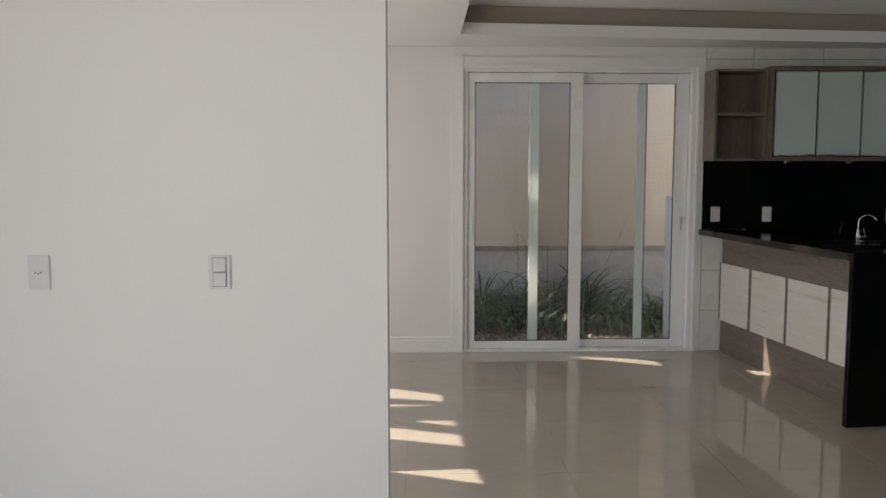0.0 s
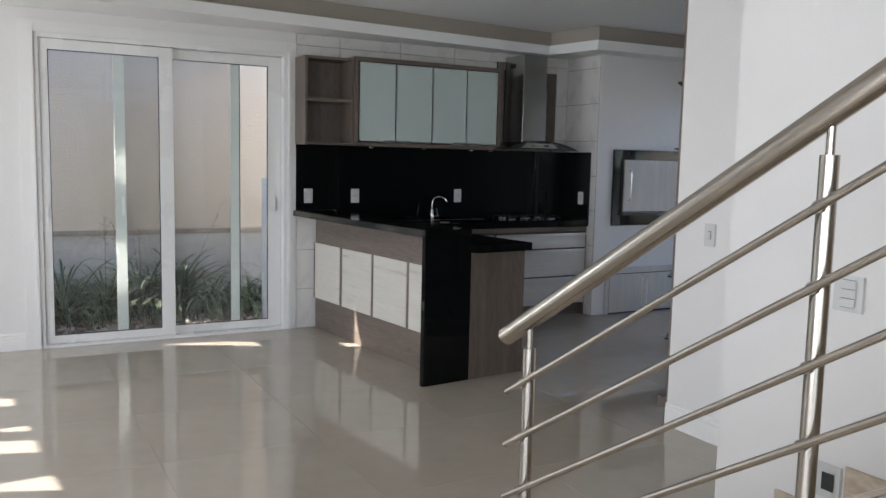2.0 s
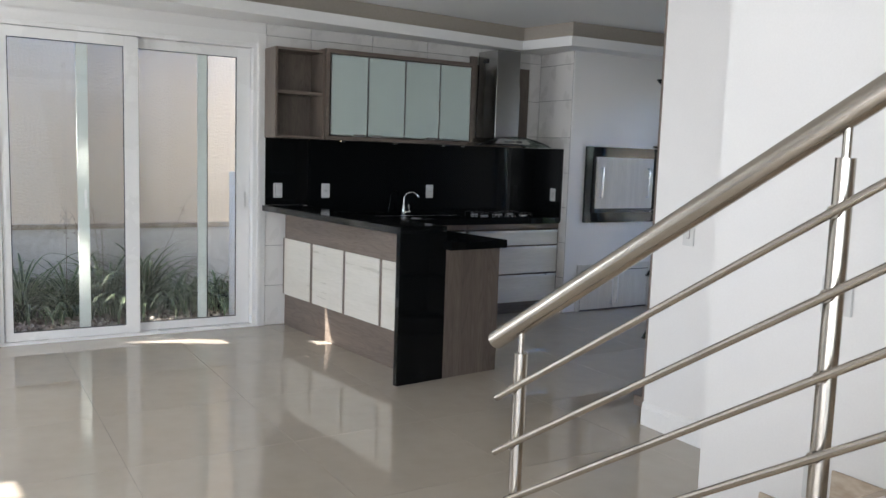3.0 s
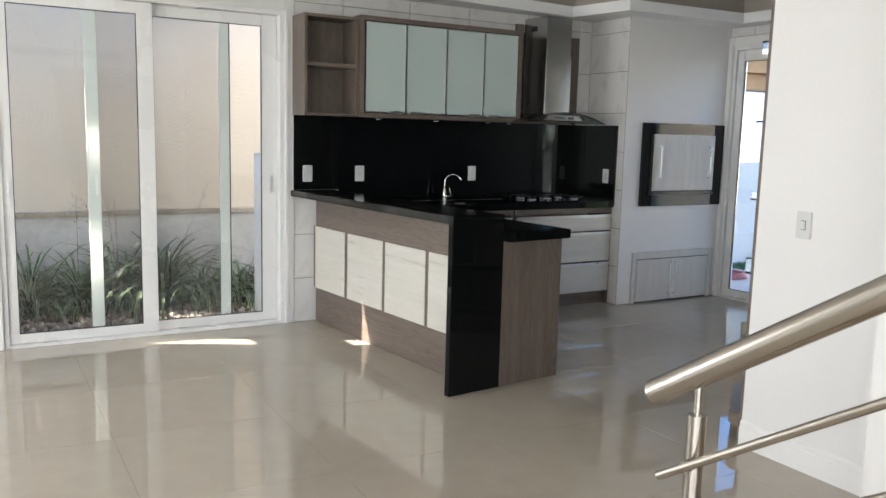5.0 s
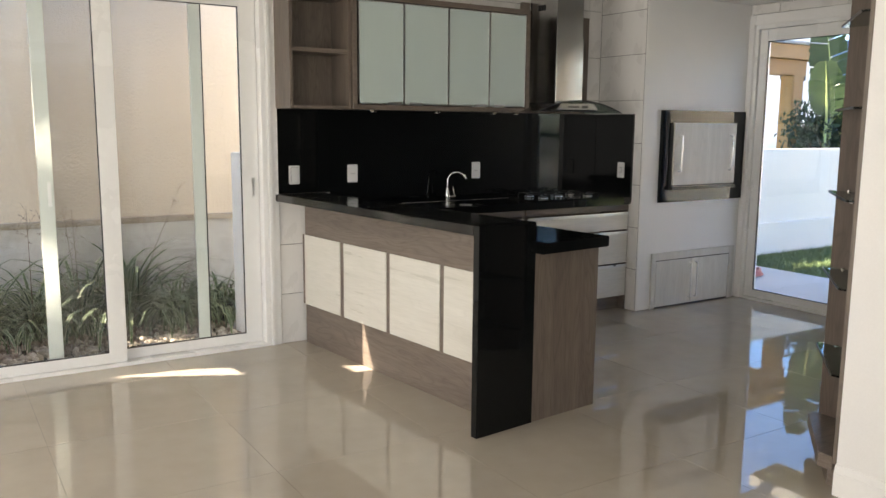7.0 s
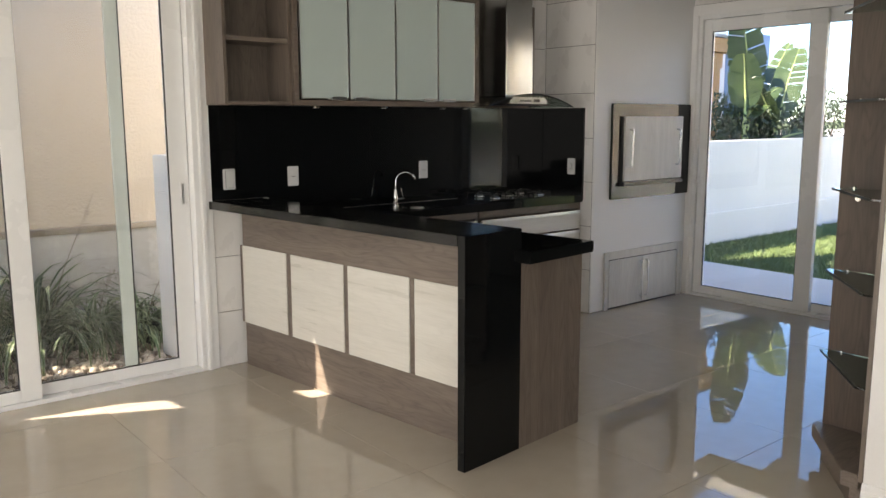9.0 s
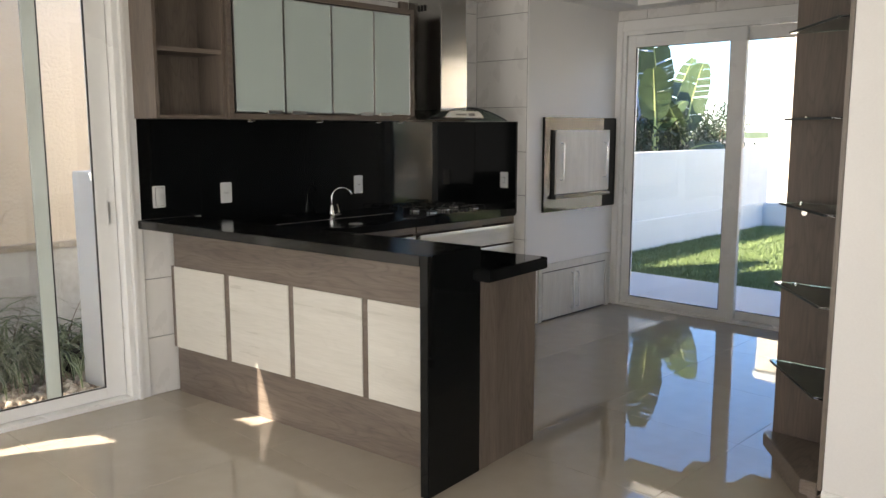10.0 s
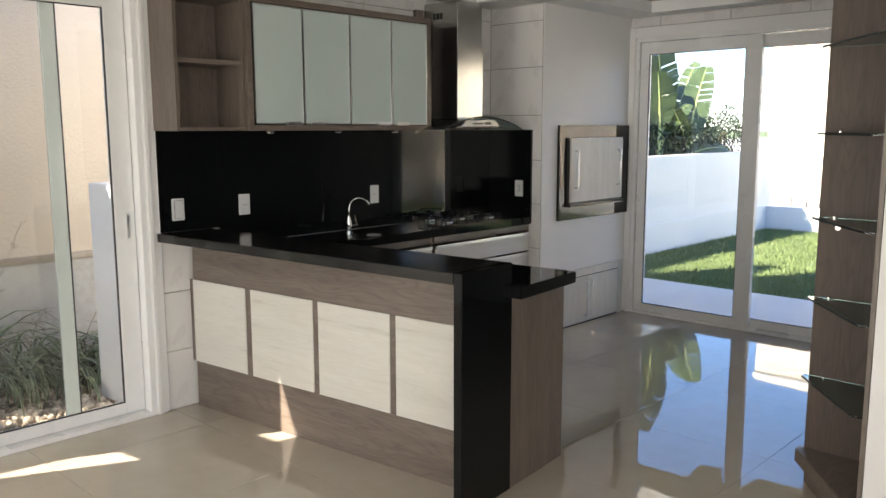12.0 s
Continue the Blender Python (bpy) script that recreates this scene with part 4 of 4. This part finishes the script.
pot = thing("plant_pot", (2.17, 7.42, -0.02), "black plastic plant pot standing on the pebbles", "plant pot")
bm = bmesh.new()
tube_into(bm, [(0, 0, 0), (0, 0, 0.13), (0, 0, 0.131), (0, 0, 0.15)], [0.075, 0.095, 0.103, 0.104], 20)
finish("pot_body", bm, BLACKP, pot, smooth=False)
boxes("potting_soil", [((-0.06, -0.06, 0.1505), (0.06, 0.06, 0.156))], SOIL, pot, bevel=0.002)

bm = bmesh.new()
for k in range(1500):
    r = rng.uniform(0.012, 0.034)
    m = Matrix.Translation((rng.uniform(0.1, 2.6), rng.uniform(6.73, 7.5), -0.02 + r * 0.35)) @ Euler((rng.uniform(0, 3), rng.uniform(0, 3), rng.uniform(0, 3))).to_matrix().to_4x4() @ Matrix.Diagonal((r * rng.uniform(0.8, 1.4), r, r * rng.uniform(0.5, 0.8), 1))
    bmesh.ops.create_icosphere(bm, subdivisions=1, radius=1.0, matrix=m)
PEB = bpy.data.materials.new("mixed_pebbles")
PEB.use_nodes = True
_n, _l = PEB.node_tree.nodes, PEB.node_tree.links
_g = _n.new("ShaderNodeNewGeometry")
_r = _n.new("ShaderNodeValToRGB")
_r.color_ramp.elements[0].color, _r.color_ramp.elements[1].color = (0.16, 0.11, 0.08, 1), (0.62, 0.55, 0.46, 1)
_l.new(_g.outputs["Random Per Island"], _r.inputs[0])
_l.new(_r.outputs[0], _n["Principled BSDF"].inputs["Base Color"])
_n["Principled BSDF"].inputs["Roughness"].default_value = 0.75
tagged(finish("pebbles", bm, PEB, smooth=True), "loose river pebbles on the soil", "pebbles", kind="stuff")

# ---- patio side ----
structure(boxes("patio", [((6.37, 1.0, -0.11), (7.85, 7.7, -0.03))], PATIO), "pale stone patio outside the sliding door")
structure(boxes("fence_wall_side", [((6.6, 7.78, -0.1), (13.7, 7.95, 1.19))], FENCE, bevel=0.01), "white rendered boundary wall")
structure(boxes("fence_wall_base", [((6.6, 7.74, -0.1), (13.46, 7.779, 0.30))], FENCE, bevel=0.008), "thicker base of the white boundary wall")
structure(boxes("fence_wall_end", [((13.5, -6.0, -0.1), (13.7, 7.779, 0.28))], FENCE, bevel=0.01), "low white rendered wall at the lawn's end")

gv, gf = [], []
nr = np.random.default_rng(3)
for k in range(42000):
    x = 7.87 + 5.6 * nr.random() ** 1.2
    y = 3.6 + 4.12 * nr.random()
    h, w, an = nr.uniform(0.025, 0.06), nr.uniform(0.003, 0.006), nr.uniform(0, 6.28)
    dx, dy = math.cos(an) * w, math.sin(an) * w
    lx, ly = nr.normal(0, 0.018), nr.normal(0, 0.018)
    i = len(gv)
    gv += [(x - dx, y - dy, -0.09), (x + dx, y + dy, -0.09), (x + lx, y + ly, -0.09 + h)]
    gf.append((i, i + 1, i + 2))
me = bpy.data.meshes.new("lawn")
me.from_pydata(gv, [], gf)
me.materials.append(GRASS)
tagged(new("lawn", me), "short green lawn grass", "grass", kind="stuff")

hs = thing("garden_hose", (7.25, 6.75, -0.03), "coiled red garden hose lying on the patio", "hose")
tube("hose_coil", [((0.21 - 0.0007 * k + 0.012 * math.sin(k)) * math.cos(k * 0.33), (0.17 + 0.01 * math.sin(k * 1.7)) * math.sin(k * 0.33), 0.011 + 0.0007 * k) for k in range(95)], 0.010, HOSE, hs, sides=7)


def big_leaf(bm, ribs, root, way, length, width, r):
    """A torn paddle leaf: a bent rib with narrow strips on both sides."""
    root, way = Vector(root), Vector(way).normalized()
    side = (Vector((0.57, -0.82, 0)) * r.choice((-1, 1)) + Vector((r.uniform(-0.5, 0.5), r.uniform(-0.5, 0.5), 0))).cross(way).cross(way).normalized()
    nrm = side.cross(way).normalized()
    pts = []
    for i in range(11):
        t = i / 10
        pts.append(root + way * length * t + Vector((way.x, way.y, -0.9)) * (0.22 * length * t * t) )
    tube_into(ribs, pts, [0.02 * (1 - 0.85 * i / 10) for i in range(11)], 5)
    n = 26
    for s in (-1, 1):
        for k in range(n):
            t0 = 0.06 + 0.94 * k / n
            t1 = t0 + 0.94 / n * (r.uniform(0.55, 0.9) if r.random() < 0.22 else 1.0)
            f0 = t0 * 10
            a = pts[min(int(f0), 9)].lerp(pts[min(int(f0) + 1, 10)], f0 - int(f0))
            f1 = min(t1, 1.0) * 10
            b = pts[min(int(f1), 9)].lerp(pts[min(int(f1) + 1, 10)], min(f1 - int(f1), 1))
            w = width * math.sin(math.pi * min(1, t0 ** 0.7)) ** 0.5 * r.uniform(0.94, 1.04) if t0 < 1 else 0.02
            out = (side * s + way * 0.35 + nrm * r.uniform(-0.05, 0.03)).normalized() * w - Vector((0, 0, 0.12 * w))
            v = [bm.verts.new(q) for q in (a, b, b + out * 0.96, a + out)]
            bm.faces.new(v)


def paddle_palm(x, y, leaf_list, seed, label):
    """Leaves as (root, tip, half width), measured from the palm's foot; each has its own stem."""
    r = random.Random(seed)
    pl = thing("banana_palm", (x, y, -0.09), label, "palm tree", "palms behind the boundary wall")
    stems, leaves, ribs = bmesh.new(), bmesh.new(), bmesh.new()
    for root, tip, half in leaf_list:
        root, tip = Vector(root), Vector(tip)
        foot = Vector((root.x * 0.25, root.y * 0.25, 0))
        tube_into(stems, [foot, foot.lerp(root, 0.5) + Vector((0, 0, 0.12)), root], [0.06, 0.035, 0.02], 7)
        big_leaf(leaves, ribs, root, tip - root, (tip - root).length, half, r)
    finish("stems", stems, RIB, pl, smooth=True)
    finish("leaves", leaves, PALM, pl, "large torn green leaves")
    finish("leaf_ribs", ribs, RIB, pl)
    return pl


paddle_palm(11.40, 8.20, [((0.16, 0.0, 1.46), (0.59, 0.0, 2.89), 0.24), ((0.31, 0.31, 1.68), (0.94, 0.36, 2.98), 0.18), ((-0.02, -0.09, 1.33), (-0.45, -0.05, 2.2), 0.15), ((0.18, -0.09, 1.28), (0.67, -0.27, 1.46), 0.21), ((-0.09, 0.18, 1.51), (-0.04, 0.27, 2.49), 0.11), ((0.09, 0.09, 1.33), (-0.4, 0.0, 1.86), 0.14)], 1, "banana palm with an upright broad leaf behind the white wall")
paddle_palm(10.73, 8.29, [((0.22, 0.0, 1.73), (-0.11, -0.04, 3.33), 0.3), ((-0.04, -0.09, 1.64), (-0.2, -0.13, 2.62), 0.25), ((0.09, 0.0, 1.51), (0.67, -0.09, 2.17), 0.18), ((0.27, 0.18, 1.6), (0.53, 0.27, 2.75), 0.18)], 5, "tall banana palm with torn leaves behind the white wall")


def shrub(name, x, y, w, d, h, n, seed, label):
    r = random.Random(seed)
    pl = thing(name, (x, y, -0.09), label, "shrub")
    tr = bmesh.new()
    for k in range(7):
        tube_into(tr, [(r.uniform(-w / 4, w / 4), 0, 0), (r.uniform(-w / 2, w / 2), r.uniform(-d / 3, d / 3), h * 0.75)], [0.03, 0.01], 6)
    finish("branches", tr, TWIG, pl)
    vs_, fs_ = [], []
    cl = [(r.uniform(-w / 2, w / 2), r.uniform(-d / 2, d / 2), h * r.uniform(0.25, 0.9)) for _ in range(34)]
    for k in range(n):
        c = r.choice(cl)
        p = Vector((c[0] + r.gauss(0, 0.14), c[1] + r.gauss(0, 0.12), max(0.05, c[2] + r.gauss(0, 0.13))))
        e = Euler((r.uniform(0, 3.1), r.uniform(0, 3.1), r.uniform(0, 3.1))).to_matrix()
        s = r.uniform(0.025, 0.05)
        i = len(vs_)
        for q in ((-1, 0, 0), (0, -0.45, 0), (1, 0, 0), (0, 0.45, 0)):
            vs_.append(p + e @ (Vector(q) * s))
        fs_.append((i, i + 1, i + 2, i + 3))
    me = bpy.data.meshes.new("leaves")
    me.from_pydata(vs_, [], fs_)
    me.materials.append(HEDGE)
    ob = new("leaves", me)
    ob.parent = pl
    return pl


shrub("hedge_shrub", 11.3, 8.38, 1.5, 0.5, 1.85, 9000, 1, "dense dark green shrub behind the white wall")
shrub("hedge_shrub", 15.1, 9.4, 0.8, 0.6, 2.1, 3400, 2, "loose dark green shrub behind the white wall")
for ty, th, td in ((7.56, 1.25, 1), (7.32, 1.75, 2), (7.10, 1.4, 3)):
    tr_ = random.Random(td)
    sap = thing("sapling", (14.05, ty, -0.082), "thin bare sapling beyond the low white wall", "young tree", "saplings beyond the low wall")
    bm = bmesh.new()
    line = [Vector((tr_.gauss(0, 0.012), tr_.gauss(0, 0.02), th * k / 6)) for k in range(7)]
    tube_into(bm, line, [0.011 - 0.0012 * k for k in range(7)], 6)
    finish("trunk", bm, TWIG, sap, smooth=True)
    bm = bmesh.new()
    for k in range(7):
        f0 = line[2 + k % 5]
        tube_into(bm, [f0, f0 + Vector((tr_.uniform(-0.1, 0.1), tr_.uniform(-0.13, 0.13), tr_.uniform(0.08, 0.2)))], 0.003, 4)
    finish("twigs", bm, TWIG, sap)

for sx, sy, sd in ((12.5, -3.6, 4), (12.4, -5.4, 5), (12.5, -1.8, 6), (12.5, -7.2, 7)):
    shrub("hedge_shrub", sx, sy, 2.2, 1.2, 2.5, 2600, sd, "loose dark green shrub in front of the lawn's end wall")
pg = thing("pergola", (11.08, 9.04, -0.09), "honey coloured timber pergola with a flat roof behind the white wall", "pergola")
for qx, qy in ((0.0, 0.0), (-3.2, 0.0), (0.0, 3.2), (-3.2, 3.2)):
    boxes("post", [((qx - 0.12, qy - 0.11, 0), (qx + 0.12, qy + 0.11, 2.28))], BEAM, pg, bevel=0.012)
for qy in (0.0, 3.2):
    boxes("cross_beam", [((-3.6, qy - 0.09, 2.281), (0.20, qy + 0.09, 2.50))], BEAM, pg, bevel=0.01)
for k in range(7):
    boxes("rafter", [((-3.5 + 0.58 * k, -0.12, 2.505), (-3.42 + 0.58 * k, 3.4, 2.62))], BEAM, pg, bevel=0.006)
boxes("fascia", [((-3.8, -0.20, 2.505), (0.36, -0.16, 2.70))], BEAM, pg, bevel=0.004)
boxes("fascia", [((0.36, -0.20, 2.505), (0.40, 3.5, 2.70))], BEAM, pg, bevel=0.004)
boxes("pergola_roof", [((-3.9, -0.26, 2.703), (0.46, 3.6, 2.74))], ROOF, pg)

structure(boxes("vacant_plot", [((13.71, -60, -0.2), (140, 60, -0.082))], SAND), "pale sandy plot beyond the boundary wall")
nh = thing("neighbour_house", (22.0, 20.0, -0.09), "far white and blue neighbouring house", "house")
boxes("wall", [((0, 0, 0), (7, 6, 5.2))], STUCCO_W, nh)
boxes("blue_wing", [((7.05, -1, 0), (8.4, 5, 4.7))], BLUE, nh)
boxes("roof", [((-0.3, -0.3, 5.2), (7.3, 6.3, 5.4))], ROOF, nh)
for wx in (1, 4):
    boxes("window", [((wx, -0.05, 3.2), (wx + 1.4, 0.02, 4.4))], SLOT, nh)

wh = thing("cream_house", (20.0, -10.0, -0.09), "large plain cream rendered house beyond the vacant plot", "house")
bm = bmesh.new()
prof = [(0.0, 0.0)] + [(20.4 * k / 24, 4.8 + 0.35 * math.sin(math.pi * k / 24)) for k in range(25)] + [(20.4, 0.0)]
front, rear = [[bm.verts.new((qx, qy, qz)) for qy, qz in prof] for qx in (0.0, 7.0)]
bm.faces.new(front)
bm.faces.new(rear[::-1])
for k in range(len(prof)):
    j = (k + 1) % len(prof)
    bm.faces.new((front[k], rear[k], rear[j], front[j]))
finish("wall", bm, STUCCO, wh)
boxes("roof_trim", [((-0.05, -0.05, 4.62), (-0.002, 20.45, 4.75))], STUCCO_W, wh)

# stepped roof edge over the patio, seen in the floor's reflection
can = thing("patio_canopy", (0, 0, 0), "stepped canopy slab over the lawn, carried by arms from the house", "canopy")
prism("canopy_slab", [(8.61, 5.2), (8.61, 7.5), (9.21, 7.55), (9.21, 7.34), (9.24, 6.85), (9.71, 6.92), (9.81, 6.67), (9.36, 6.45), (9.41, 6.25), (9.81, 6.2), (9.91, 5.4), (9.41, 5.2)], 2.76, 2.9, EAVE, can)
boxes("arm", [((6.37, 5.3, 2.91), (9.3, 5.4, 3.05))], EAVE, can)
boxes("arm", [((6.37, 7.3, 2.91), (9.2, 7.4, 3.05))], EAVE, can)

# ---- tiles, last ----


def tile_mesh(name, w, d, t, mat, upright):
    """One tile w x d, t thick, with eased edges; its face looks along +z, or along -y when upright."""
    bm = bmesh.new()
    e = 0.0015 if upright else 0.0003
    lo = [bm.verts.new((x, y, 0)) for x, y in ((0, 0), (w, 0), (w, d), (0, d))]
    md = [bm.verts.new((x, y, t - e)) for x, y in ((0, 0), (w, 0), (w, d), (0, d))]
    tp = [bm.verts.new((x, y, t)) for x, y in ((e, e), (w - e, e), (w - e, d - e), (e, d - e))]
    for a, b in ((lo, md), (md, tp)):
        for i in range(4):
            bm.faces.new((a[i], a[(i + 1) % 4], b[(i + 1) % 4], b[i]))
    bm.faces.new(tp)
    if upright:
        bmesh.ops.rotate(bm, verts=bm.verts, cent=(0, 0, 0), matrix=Matrix.Rotation(radians(90), 3, "X"))
    me = bpy.data.meshes.new(name)
    bmesh.ops.recalc_face_normals(bm, faces=bm.faces)
    bm.to_mesh(me)
    bm.free()
    me.materials.append(mat)
    return me


cache = {}


def lay(name, parent, place, w, d, t, mat, upright=False, turn=0):
    key = (round(w, 3), round(d, 3), t, mat.name, upright)
    if key not in cache:
        cache[key] = tile_mesh(name, w, d, t, mat, upright)
    ob = new(name, cache[key])
    ob.matrix_world = pose(*place, 0, 0, turn)
    ob.parent = parent
    return ob


G = 0.0016
nx0, ny0 = -8, -9
for i in range(nx0, 4):
    for j in range(ny0, 4):
        x0, x1 = TILES_X + TS * i, TILES_X + TS * (i + 1)
        y0, y1 = TILES_Y + TS * j, TILES_Y + TS * (j + 1)
        x0, x1 = max(x0, WX), min(x1, EAST)
        y0, y1 = max(y0, -3.0), min(y1, BACK)
        if x1 - x0 > 0.02 and y1 - y0 > 0.02:
            lay("floor_tile", slab, (x0 + G / 2, y0 + G / 2, -0.0019), x1 - x0 - G, y1 - y0 - G, 0.0019, TILE_F)

north = bpy.data.objects["wall_north"]
boxes("tile_bed", [((2.242, BACK - 0.003, 0), (4.994, BACK - 0.001, 2.442))], GROUT_W, north)
rows_z = [0.0, 0.333, 0.665, 0.998, 1.325, 1.655, 1.99, 2.352, 2.442]
cols_x = [2.242, 2.622, 3.18, 3.722, 4.30, 4.86, 4.994]
for z0, z1 in zip(rows_z, rows_z[1:]):
    for x0, x1 in zip(cols_x, cols_x[1:]):
        lay("wall_tile", north, (x0 + 0.002, BACK - 0.0032, z0 + 0.002), x1 - x0 - 0.004, z1 - z0 - 0.004, 0.008, TILE_W, True)
boxes("tile_bed", [((4.9925, 6.034, 0), (4.9945, BACK - 0.012, 2.442))], GROUT_W, chim)
rows_z = [0.0, 0.333, 0.665, 0.998, 1.322, 1.65, 1.997, 2.325, 2.442]
for z0, z1 in zip(rows_z, rows_z[1:]):
    for y0, y1 in ((6.036, 6.524),):
        lay("wall_tile", chim, (4.9923, y1, z0 + 0.002), y1 - y0, z1 - z0 - 0.004, 0.0015, TILE_W, True, -90)
east = bpy.data.objects["wall_east"]
boxes("tile_bed", [((EAST - 0.003, 3.0, 2.365), (EAST - 0.001, 6.025, 2.442))], GROUT_W, east)
for k in range(6):
    y1 = min(6.025, 6.346 - 0.58 * k)
    lay("wall_tile", east, (EAST - 0.0032, y1 - 0.002, 2.367), y1 - (6.346 - 0.58 * (k + 1)) - 0.004, 0.073, 0.006, TILE_W, True, -90)
